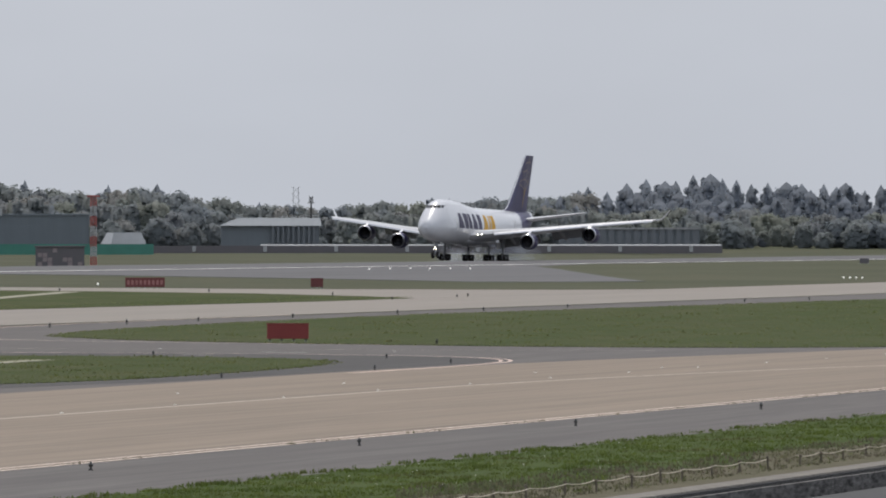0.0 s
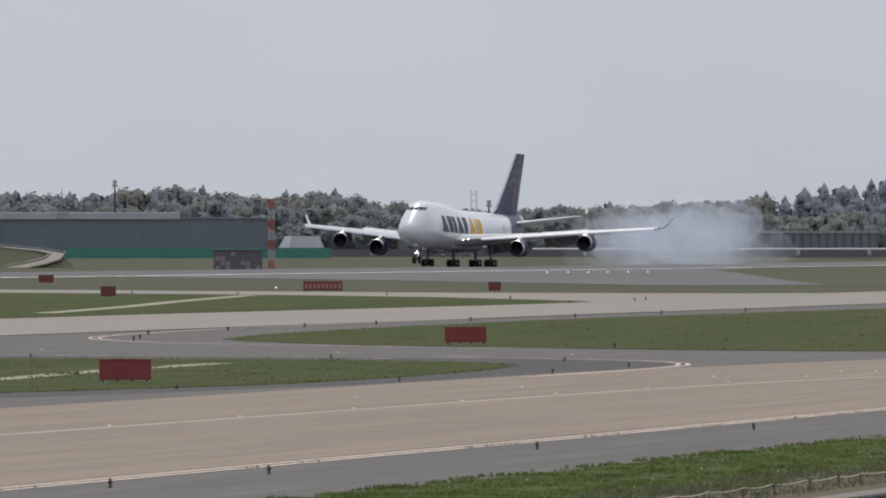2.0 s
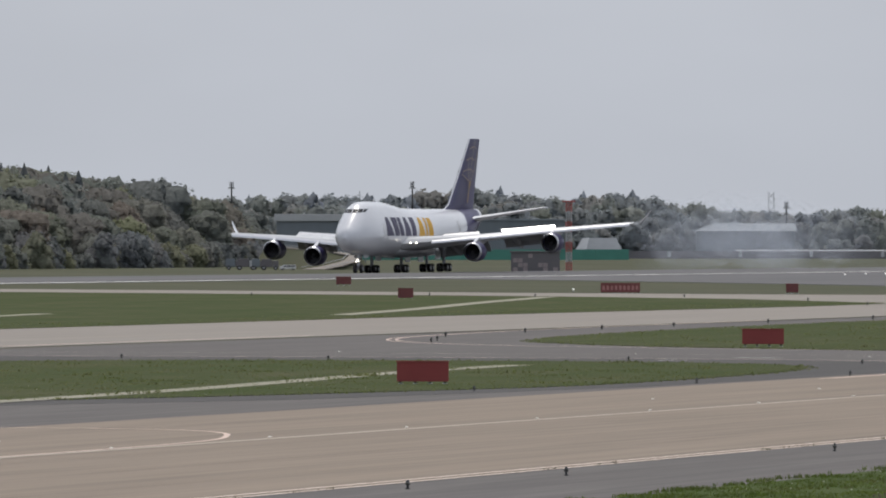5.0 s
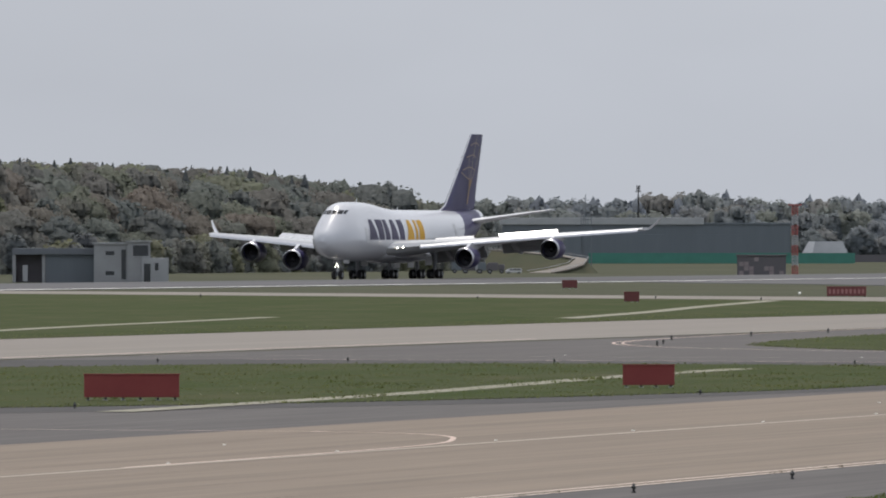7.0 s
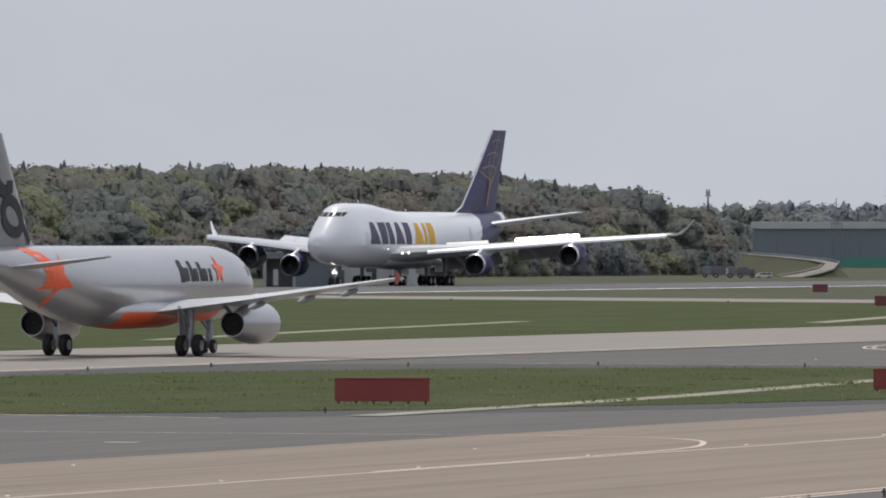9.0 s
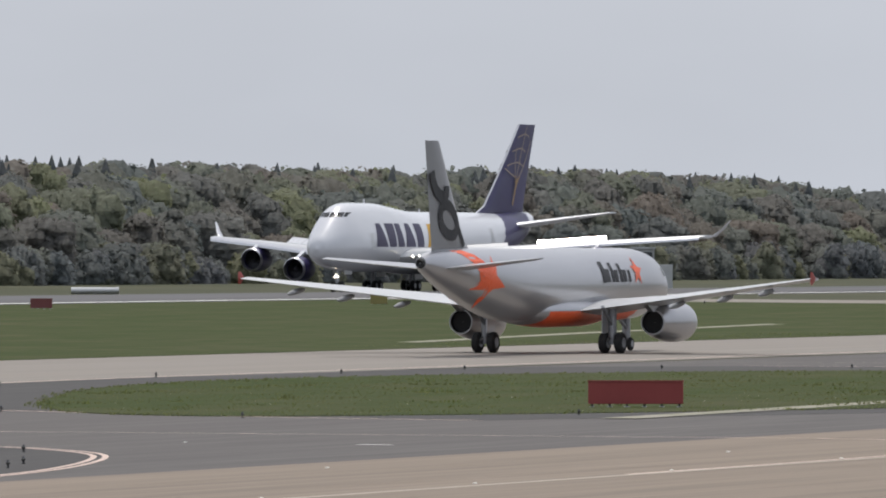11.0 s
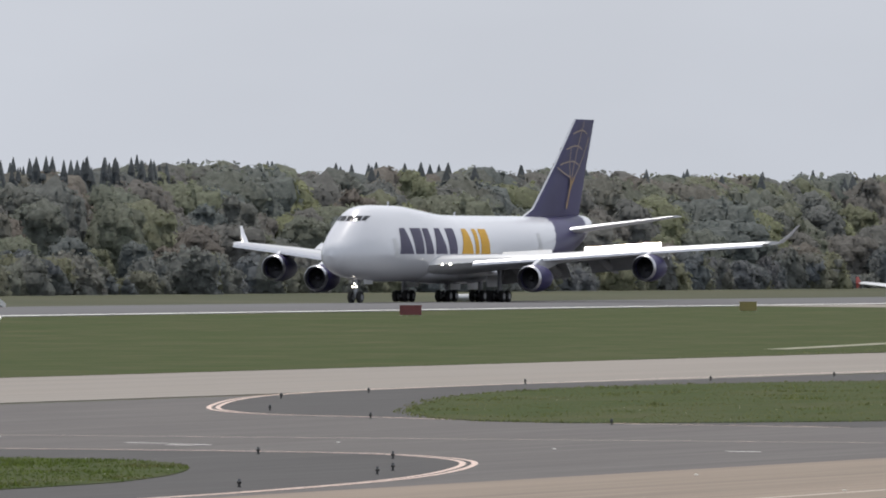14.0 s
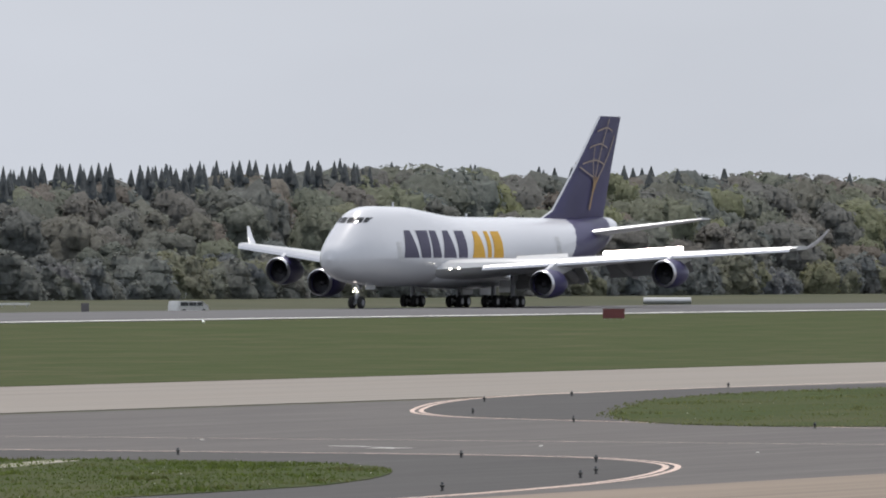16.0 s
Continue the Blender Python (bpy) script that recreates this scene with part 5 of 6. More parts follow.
part("roof", box(bmesh.new(), (-26.9, -0.4, 7.5), (10.2, 16.4, 8.85), bevel=0.08), PALE, hangar, "pale grey roof edge")
part("roof", box(bmesh.new(), (10.2, -0.2, 7.5), (26.3, 16.2, 7.9), bevel=0.08), SLATE, hangar, "dark low roof edge")
for k in range(17):
    part("wall_rib", box(bmesh.new(), (-25.6 + 3.2 * k, -0.07, 0), (-25.4 + 3.2 * k, 0, 7.4)), SLATE, hangar)
for k in range(3):
    part("hangar_door", box(bmesh.new(), (-22 + 15 * k, -0.12, 0), (-12 + 15 * k, 0, 5.6), bevel=0.03), SLATE, hangar, "dark sliding door")
fence = thing("net_fence", "green net fence before the dark hangar", "fence", facing(16.3, 2060) @ Matrix.Diagonal((1.265, 1.265, 0.9, 1)))
for k in range(16):
    part("panel", box(bmesh.new(), (-23.4 + 3 * k, -0.05, 0.1), (-20.5 + 3 * k, 0.05, 2.75)), GREEN_NET, fence, "green net panel")
    part("post", box(bmesh.new(), (-23.5 + 3 * k, -0.08, 0), (-23.4 + 3 * k, 0.08, 2.85)), GREEN_NET, fence)
hut = thing("check_hut", "low dark hut with rose and pale checks", "hut", facing(16.03, 1540) @ Matrix.Scale(1.19, 4))
part("wall", box(bmesh.new(), (-3.5, 0, 0), (3.5, 3, 2.9), bevel=0.04), BLOCK_DARK, hut)
part("roof", box(bmesh.new(), (-3.7, -0.2, 2.9), (3.7, 3.2, 3.1), bevel=0.04), BLOCK_DARK, hut)
rk = random.Random(3)
for i in range(9):
    for k in range(4):
        if rk.random() < 0.42:
            part("check", box(bmesh.new(), (-3.2 + 0.72 * i, -0.04, 0.15 + 0.66 * k), (-2.56 + 0.72 * i, 0.0, 0.75 + 0.66 * k)), BLOCK_ROSE, hut)
mast = thing("lattice_mast", "red and white banded lattice mast", "mast", facing(15.818, 1560) @ Matrix.Scale(1.13, 4))
for b in range(7):
    z0, z1 = 1.54 * b, 1.54 * (b + 1)
    bm = bmesh.new()
    for x, y in ((-0.42, -0.42), (0.42, -0.42), (0.42, 0.42), (-0.42, 0.42)):
        tube(bm, (x, y, z0), (x, y, z1), 0.09, 6)
    for q in range(3):
        za, zb = z0 + 0.513 * q, z0 + 0.513 * (q + 1)
        for (xa, ya), (xb, yb) in (((-0.42, -0.42), (0.42, -0.42)), ((0.42, -0.42), (0.42, 0.42)), ((0.42, 0.42), (-0.42, 0.42)), ((-0.42, 0.42), (-0.42, -0.42))):
            tube(bm, (xa, ya, za), (xb, yb, zb), 0.06, 5)
            tube(bm, (xa, ya, zb), (xb, yb, zb), 0.06, 5)
    part("segment", bm, RED_BAND if b % 2 == 0 else PALE, mast)
part("platform", box(bmesh.new(), (-1.0, -0.7, 10.7), (1.0, 0.7, 10.95)), RED_BAND, mast)
shed = thing("hip_roof_shed", "small pale shed with sloping metal sides", "shed", facing(15.63, 2100) @ Matrix.Diagonal((1.3, 1.25, 1.06, 1)))
bm = bmesh.new()
loft(bm, [[(-4.2, 0, 0), (4.2, 0, 0), (4.2, 6, 0), (-4.2, 6, 0)], [(-4.2, 0, 2.0), (4.2, 0, 2.0), (4.2, 6, 2.0), (-4.2, 6, 2.0)], [(-2.9, 1.2, 4.8), (3.2, 1.2, 4.8), (3.2, 4.8, 4.8), (-2.9, 4.8, 4.8)]])
part("shell", bm, PALE, shed)
part("end_panel", plate(bmesh.new(), [(-4.15, -0.06, 2.02), (-2.2, -0.06, 2.02), (-1.7, 1.1, 4.78), (-2.85, 1.1, 4.78)], 0.05), WHITE_BAND, shed, "white end panel")
hall = thing("pillared_hall", "grey hall with a row of pillars and sloping roof", "building", facing(14.7, 2226) @ Matrix.Diagonal((1.21, 1.2, 1.28, 1)))
part("wall", box(bmesh.new(), (-10, 0, 0), (10, 10, 5.2)), SLATE, hall)
bm = bmesh.new()
loft(bm, [[(-10.5, -1, 5.2), (10.5, -1, 5.2), (10.5, 11, 5.2), (-10.5, 11, 5.2)], [(-6.5, 3, 6.7), (10.2, 3, 6.7), (10.2, 8, 6.7), (-6.5, 8, 6.7)]])
part("roof", bm, SLATE, hall, "grey sloping roof")
for k in range(9):
    part("pillar", box(bmesh.new(), (0.4 + 1.05 * k, -0.9, 0), (0.75 + 1.05 * k, -0.5, 5.2)), DULL_ROOF, hall)
ribs = thing("ribbed_wall", "long grey ribbed wall of upright panels", "wall", facing(12.43, 2245) @ Matrix.Diagonal((1.125, 1.1, 1.36, 1)))
for k in range(17):
    part("panel", box(bmesh.new(), (-15.4 + 1.85 * k, 0, 0), (-14.2 + 1.85 * k, 0.3, 4.4)), DULL_ROOF, ribs)
part("cap", box(bmesh.new(), (-15.6, -0.2, 4.4), (16.0, 0.5, 4.75)), RENDERED, ribs, "pale cap")
part("back", box(bmesh.new(), (-15.4, 0.32, 0), (15.8, 0.6, 4.4)), SLATE, ribs)
low = thing("boundary_wall", "long low dark boundary wall with pale posts", "wall", facing(13.66, 2196) @ Matrix.Diagonal((1.25, 1.25, 1.2, 1)))
part("wall", box(bmesh.new(), (-56, 0, 0), (56, 0.5, 1.55)), BLOCK_DARK, low)
for k in range(8):
    part("post", box(bmesh.new(), (-47 + 13.8 * k, -0.12, 0.35), (-46.3 + 13.8 * k, 0, 1.45)), PALE, low, "pale wall post")
bank = thing("road_bank", "pale road bank behind the boundary wall", "bank", facing(13.3, 2204) @ Matrix.Diagonal((1.25, 1.0, 1.25, 1)))
bm = bmesh.new()
loft(bm, [[(-45, 0, 0), (-45, 3, 1.7), (-45, 8, 1.74), (-45, 12, 0)], [(45, 0, 0), (45, 3, 1.7), (45, 8, 1.74), (45, 12, 0)]])
part("bank_body", bm, RENDERED, bank)
# ramp road beside the hangar
ramp = thing("ramp_road", "pale curved ramp road with guard rails on a grass bank", "road", facing(17.42, 1580))
PATH = [(-8.5, 22, 4.1, 2.0), (-2, 20, 3.6, 2.0), (4, 16.5, 3.0, 2.0), (7.0, 11, 2.5, 2.2), (6.0, 5, 1.5, 2.6), (3.0, -1, 0.7, 3.2), (-0.5, -6, 0.1, 3.8)]
bm = bmesh.new()
loft(bm, [[(x - w / 2, y, z), (x + w / 2, y + 0.4, z), (x + w / 2, y + 0.4, z - 0.2), (x - w / 2, y, z - 0.2)] for x, y, z, w in PATH])
part("roadway", bm, CONCRETE_OLD, ramp)
bm = bmesh.new()
loft(bm, [[(x - 3.0, y - 9.0, -0.3), (x - 0.5, y - 0.2, z - 0.21), (x + 0.6, y + 0.6, z - 0.21), (x + 3.2, y + 1.5, -0.3)] for x, y, z, w in PATH])
part("grass_bank", bm, GRASS_DRY, ramp, "dull grass bank")
for side in (-0.55, 0.55):
    for (x, y, z, w), (x2, y2, z2, w2) in zip(PATH, PATH[1:]):
        part("guard_rail", tube(bmesh.new(), (x + side * w, y + 0.2, z + 0.35), (x2 + side * w2, y2 + 0.2, z2 + 0.35), 0.06, 6), RENDERED, ramp, "grey guard rail")
        part("rail_post", tube(bmesh.new(), (x + side * w, y + 0.2, z - 0.15), (x + side * w, y + 0.2, z + 0.35), 0.05, 6), RENDERED, ramp)
# grey two-storey building
house = thing("grey_service_building", "grey two-storey service building with an outside stair block", "building", facing(20.02, 1250) @ Matrix.Diagonal((1, 1, 1.15, 1)))
part("wall", box(bmesh.new(), (-5.2, 0, 0), (1.4, 8, 4.75)), RENDERED, house)
part("wing_block", box(bmesh.new(), (1.4, -0.8, 0), (5.1, 6, 3.1)), PALE, house, "paler low block")
part("tower_block", box(bmesh.new(), (-0.6, -0.5, 0), (2.6, 5, 5.0)), RENDERED, house)
part("roof", box(bmesh.new(), (-5.4, -0.2, 4.75), (1.5, 8.2, 4.95)), PALE, house)
part("roof", box(bmesh.new(), (-0.8, -0.7, 5.0), (2.8, 5.2, 5.18)), PALE, house)
for x0, z0, w, h, y in ((-3.6, 3.4, 1.2, 0.5, 0), (-3.6, 1.0, 1.2, 0.5, 0), (0.2, 3.3, 2.1, 1.3, -0.5), (1.7, 0.2, 0.9, 2.2, -0.8), (3.2, 1.6, 0.5, 0.9, -0.8), (-1.4, 0.5, 0.6, 3.6, 0)):
    win = part("window", box(bmesh.new(), (x0, y - 0.04, z0), (x0 + w, y + 0.02, z0 + h)), GLASS, house, "dark window")
    part("frame", box(bmesh.new(), (x0 - 0.08, y - 0.07, z0 - 0.1), (x0 + w + 0.08, y - 0.02, z0)), PALE, win)
garage = thing("open_garage", "low grey vehicle shelter with wide dark openings", "garage", facing(20.5, 1256) @ Matrix.Diagonal((1, 1, 1.12, 1)))
part("roof", box(bmesh.new(), (-6, -0.6, 3.5), (6, 7, 4.3), bevel=0.05), DULL_ROOF, garage)
part("back_wall", box(bmesh.new(), (-6, 2.0, 0), (6, 2.4, 3.5)), BLOCK_DARK, garage)
for x in (-6, -1.9, 5.55):
    part("pier", box(bmesh.new(), (x, -0.3, 0), (x + 0.45, 6.4, 3.5)), RENDERED, garage)
part("shutter", box(bmesh.new(), (-1.4, -0.1, 0), (5.5, 0.05, 3.5)), SLATE, garage, "dark closed shutter")
part("door_leaf", box(bmesh.new(), (-4.6, -0.1, 0.2), (-3.9, 0.0, 2.2)), PALE, garage, "pale door")
# skyline masts
for bearing, reach, top, w, words in ((17.955, 2290, 19.0, 0.5, "tall dark mast with an aerial platform among the trees"), (16.81, 2290, 19.0, 0.45, "tall dark mast with an aerial platform among the trees"), (14.44, 2290, 13.6, 0.5, "dark mast with a broad head among the trees")):
    m = thing("mast", words, "mast", facing(bearing, reach))
    bm = bmesh.new()
    tube(bm, (0, 0, 0), (0, 0, top), w * 0.7, 8, w * 0.35)
    part("pole", bm, BLACK_CASE, m)
    part("platform", box(bmesh.new(), (-w * 1.7, -w * 1.7, top - 1.6), (w * 1.7, w * 1.7, top - 1.3)), GALVANISED, m)
    for q in (-1, 0, 1):
        part("aerial", box(bmesh.new(), (q * w * 0.8 - 0.1, -0.1, top - 1.3), (q * w * 0.8 + 0.1, 0.13, top - 0.1 + 0.3 * abs(q))), BLACK_CASE, m)
aerials = thing("aerial_mast", "cluster of slim grey aerial poles with cross arms", "mast", facing(17.14, 1700))
for x, y, top in ((-0.1, 0, 14.2), (-0.95, 0.5, 10.6), (0.35, 0.5, 10.9), (0.95, 0, 12.2), (-0.5, 0.9, 9.8)):
    bm = bmesh.new()
    tube(bm, (x, y, 0), (x, y, top), 0.11, 6, 0.06)
    part("pole", bm, SLATE, aerials)
for z in (4.5, 7.0, 9.4):
    part("cross_arm", box(bmesh.new(), (-1.0, 0.2, z), (1.0, 0.32, z + 0.12)), SLATE, aerials)
part("lamp_housing", box(bmesh.new(), (0.75, -0.2, 10.5), (1.2, 0.2, 10.9), bevel=0.04), GALVANISED, aerials)
py = thing("pylon", "pale four-legged lattice pylon on the skyline", "pylon", facing(14.536, 2590))
for z in range(0, 16, 2):
    bm = bmesh.new()
    for x in (-1, 1):
        tube(bm, (x * (1.15 - z * 0.03), 0, z), (x * (1.15 - (z + 2) * 0.03), 0, z + 2), 0.09, 5)
    tube(bm, (-1.1, 0, z), (1.1, 0, z + 2), 0.05, 5)
    tube(bm, (1.1, 0, z), (-1.1, 0, z + 2), 0.05, 5)
    part("segment", bm, PALE, py)

# ---- vehicles and equipment beyond the runway ----
VAN_WHITE = surface("white_van_paint", (0.7, 0.7, 0.7), 0.35, coat=0.4, second=(0.6, 0.6, 0.6), scale=1)


def van(at, label):
    root = thing("van", label, "van", at)
    bm = bmesh.new()
    loft(bm, [[(x, y, z) for x, z in ((-2.25, 0.35), (-2.3, 0.95), (-1.95, 1.1), (-1.25, 1.75), (2.1, 1.8), (2.25, 1.0), (2.25, 0.35))] for y in (-0.85, 0.85)])
    bmesh.ops.bevel(bm, geom=bm.edges[:], offset=0.08, segments=2, affect="EDGES")
    body = part("body", bm, VAN_WHITE, root, "white bodywork", smooth=True)
    for y in (-0.87, 0.87):
        for x0, x1 in ((-1.3, -0.5), (-0.4, 0.7), (0.8, 1.9)):
            part("side_window", box(bmesh.new(), (x0, y - 0.012, 1.1), (x1, y + 0.012, 1.6)), GLASS, body, "dark side window")
        for x in (-1.45, 1.4):
            wheel(root, pose(x, y * 0.95, 0.33), 0.33, 0.22)
    part("windscreen", plate(bmesh.new(), [(-1.95, -0.75, 1.14), (-1.95, 0.75, 1.14), (-1.33, 0.7, 1.72), (-1.33, -0.7, 1.72)], 0.03), GLASS, body, "dark windscreen")
    return root


van(facing(26.48, 925) @ pose(0, 0, 0, 0, 0, 225) @ Matrix.Diagonal((1.0, 0.9, 0.74, 1.0)), "white van parked beside the runway")
van(facing(17.6, 1562) @ pose(0, 0, 0, 0, 0, 10) @ Matrix.Diagonal((0.62, 0.62, 0.5, 1.0)), "low white car parked below the wood")
tank = thing("white_shelter", "long low white equipment cover on short legs", "equipment", facing(23.445, 1062))
bm = bmesh.new()
loft(bm, [[(-2.8 + 0.0, 1.0 * math.cos(t) * 0.8, 0.75 + 0.42 * math.sin(t)) for t in [2 * math.pi * i / 14 for i in range(14)]], [(2.8, 0.8 * math.cos(t), 0.75 + 0.42 * math.sin(t)) for t in [2 * math.pi * i / 14 for i in range(14)]]])
part("cover", bm, PALE, tank, smooth=True)
for x in (-2.2, 0, 2.2):
    part("leg", box(bmesh.new(), (x - 0.08, -0.5, 0), (x + 0.08, 0.5, 0.5)), GALVANISED, tank)
rail = thing("white_rail", "short white rail on low posts", "rail", facing(27.58, 1000))
part("bar", box(bmesh.new(), (-1.7, -0.05, 0.3), (1.7, 0.05, 0.5)), WHITE_BAND, rail)
for x in (-1.4, 0, 1.4):
    part("post", box(bmesh.new(), (x - 0.04, -0.04, 0), (x + 0.04, 0.04, 0.3)), GALVANISED, rail)
for k, (bearing, w) in enumerate(((17.95, 2.2), (17.87, 2.6), (17.79, 2.0), (17.72, 2.4))):
    tr = thing("parked_truck", "small dark works truck parked under the trees", "truck", facing(bearing, 1555), "parked trucks")
    part("cargo_box", box(bmesh.new(), (-w / 2, 0, 0.5), (w / 2 - 0.6, 1.8, 1.9), bevel=0.06), BLOCK_DARK if k % 2 else SLATE, tr)
    part("cab", box(bmesh.new(), (w / 2 - 0.55, 0.05, 0.45), (w / 2 + 0.5, 1.75, 1.6), bevel=0.1), PALE if k == 1 else BLOCK_DARK, tr)
    for x in (-w / 2 + 0.45, w / 2):
        wheel(tr, pose(x, 0.05, 0.36), 0.36, 0.25)

# ---- taxiway signs ----
def sign(x, y, w, h, leg, face, label, turn=0.0, marks=0):
    root = thing("airfield_sign", label, "sign", pose(x, y, ground_z(y, x) + 0.05, 0, 0, turn), "airfield signs")
    part("panel", box(bmesh.new(), (-0.09, -w / 2, leg), (0.09, w / 2, leg + h), bevel=0.02), face, root)
    part("frame", box(bmesh.new(), (-0.12, -w / 2 - 0.03, leg + h), (0.12, w / 2 + 0.03, leg + h + 0.04)), face, root)
    n = max(2, round(w / 0.7) + 1)
    for k in range(n):
        yy = -w / 2 + 0.15 + (w - 0.3) * k / (n - 1)
        leg_ = part("leg", box(bmesh.new(), (-0.04, yy - 0.04, -0.05), (0.04, yy + 0.04, leg)), BLACK_CASE, root)
        part("foot", box(bmesh.new(), (-0.12, yy - 0.1, -0.05), (0.12, yy + 0.1, 0.03)), GALVANISED, leg_)
    for k in range(marks):
        yy = -w / 2 + 0.3 + (w - 0.6) * k / max(1, marks - 1)
        part("mark", box(bmesh.new(), (-0.105, yy - 0.12, leg + h * 0.25), (-0.09, yy + 0.12, leg + h * 0.75)), SIGN_PINK, root, "pale worn mark")
    return root


sign(473, 123.1, 2.25, 0.8, 0.14, SIGN_RED, "red taxiway sign panel seen from behind, on short legs", 15)
sign(351, 105.6, 2.1, 0.8, 0.1, SIGN_RED, "red taxiway sign panel seen from behind, on short legs", 16)
sign(317, 115.5, 3.55, 0.84, 0.12, SIGN_RED, "wide red taxiway sign panel seen from behind", 18)
sign(863, 239.2, 3.9, 0.9, 0.1, SIGN_DARK, "wide dark red sign with worn pale marks", 15, 9)
sign(880, 226.0, 1.25, 0.85, 0.1, SIGN_DARK, "small dark red sign panel on the grass", 14)
sign(951, 295.2, 1.65, 0.8, 0.1, SIGN_DARK, "small dark red sign panel beside the runway", 17)
sign(790, 239.3, 1.4, 0.85, 0.05, SIGN_DARK, "small dark red sign panel on the grass", 17)
sign(702, 309.4, 1.85, 0.78, 0.06, SIGN_DARK, "dark red sign panel beside the runway", 24)
sign(768, 304.8, 1.55, 0.78, 0.06, SIGN_YELLOW, "olive yellow sign panel beside the runway", 21)
sign(801, 410.5, 0.8, 1.0, 0.1, BLOCK_DARK, "small dark panel on the grass beyond the runway", 27)
sign(1490, 287.9, 1.6, 0.8, 0.06, BLOCK_DARK, "small dull grey-brown sign panel beside the runway", 11)


# ---- edge lights ----
def edge_light():
    root = thing("taxiway_light", "small black taxiway edge light with a dark glass cap", "light", None, "taxiway edge lights")
    bm = bmesh.new()
    lathe(bm, [(0, 0.09), (0.03, 0.09), (0.05, 0.045), (0.14, 0.04)], axis="z", n=12, caps=True)
    part("base", bm, BLACK_CASE, root, smooth=True)
    bm = bmesh.new()
    lathe(bm, [(0.13, 0.05), (0.15, 0.085), (0.22, 0.09), (0.24, 0.06)], axis="z", n=12, caps=True)
    part("collar", bm, BLACK_CASE, root, smooth=True)
    bm = bmesh.new()
    lathe(bm, [(0.235, 0.055), (0.28, 0.05), (0.31, 0.03), (0.32, 0.005)], axis="z", n=12, caps=True)
    part("cap", bm, GLASS, root, "dark blue glass cap", smooth=True)
    return root


LIGHTS = [(219.3, 62.2), (246.2, 62.0), (272.4, 61.7), (299.4, 61.4), (206.5, 62.5), (378, 94.5), (397.8, 95.9), (356.6, 95.6), (336, 99.0), (412.7, 102.6), (420, 116), (419.5, 131), (463.5, 112.5), (421.3, 142.2), (415.4, 150), (354.7, 158.3), (381.5, 162.4), (394.6, 158.5), (409.4, 158), (340, 155.7), (314.5, 144.5), (301.1, 134.3), (293.4, 121.6), (302.3, 112.3), (246.2, 123), (246.2, 113.5), (242.4, 107.4), (229.3, 101.6), (211.4, 98), (225.1, 100.2), (488.6, 146.5), (515.3, 153.6), (496.5, 148.5), (537.2, 155), (557.7, 155.8), (576, 156), (600, 155.8), (629.5, 155.7), (655, 155.4), (681.9, 155.1), (737.4, 152.6), (762.8, 152.2), (793.8, 189.8), (755.3, 187.3), (781.3, 187.8), (800.9, 204.2), (825.4, 222.5), (818.5, 235.2), (805, 258.9), (802.8, 285.6), (820.6, 246.2)]
for k, (x, y) in enumerate(LIGHTS):
    if k == 0:
        first_light = edge_light()
        first_light.matrix_basis = pose(x, y, ground_z(y) + 0.03) @ Matrix.Scale(0.7, 4)
    else:
        big = 1.0 if x < 450 else 1.3
        ob = copy_thing(first_light, pose(x, y, ground_z(y, x) + (0.05 if y > 150 else 0.03)))
        ob.scale = (0.7 * big, 0.7 * big, 0.7 * big)
        if abs(x - 302) < 2:
            ob["label"] = "small black taxiway edge light at a grass edge"
RUNWAY_LAMP = surface("runway_light_lens", (1.0, 0.97, 0.92), 0.3, emit=1.2)
bright = [(1202.5, 301.4), (1218.9, 302.5), (1222.3, 300.5), (1225.7, 298.5), (1229.3, 296.4), (1232.7, 294.4), (1071.6, 209.6), (1072.5, 209.0), (1073.4, 208.4), (1074.2, 207.8), (886.2, 250.6), (637.2, 316.1)]
for k, (x, y) in enumerate(bright):
    root = thing("runway_light", "low white runway light unit on a stub post", "light", pose(x, y, ground_z(y, x) + 0.05, 0, 0, 15), "runway lights")
    part("housing", box(bmesh.new(), (-0.1, -0.12, 0.1), (0.1, 0.12, 0.28), bevel=0.03), WHITE_BAND, root)
    part("post", box(bmesh.new(), (-0.03, -0.03, -0.05), (0.03, 0.03, 0.1)), GALVANISED, root)
    part("lens", box(bmesh.new(), (-0.115, -0.07, 0.14), (-0.1, 0.07, 0.25), bevel=0.006), RUNWAY_LAMP, root, "lit white lens")

# ---- rope fence, ledge and wall below the terrace ----
ROPE = surface("pale_rope", (0.5, 0.45, 0.36), 0.85, second=(0.38, 0.34, 0.27), scale=6)
POSTWOOD = surface("weathered_post", (0.13, 0.11, 0.085), 0.9, second=(0.08, 0.07, 0.055), scale=6)
LEDGE = surface("ledge_concrete", (0.16, 0.147, 0.13), 0.9, spec=0.15, second=(0.09, 0.083, 0.075), scale=0.8, third=(0.24, 0.225, 0.2), scale3=3, bump=0.3, bump_scale=15)
STONE = surface("stained_wall_stone", (0.085, 0.082, 0.08), 0.95, spec=0.1, second=(0.022, 0.022, 0.021), scale=1.6, stretch=(0.5, 1, 2.2), third=(0.26, 0.25, 0.245), scale3=3.5, bump=0.9, bump_scale=5, amount=0.9)
rope_fence = thing("rope_fence", "low fence of weathered posts strung with pale rope", "fence", pose(0, 45.5, 0.07))
xs = [170 + 3.3 * k + 0.25 * math.sin(k * 2.3) for k in range(40)]
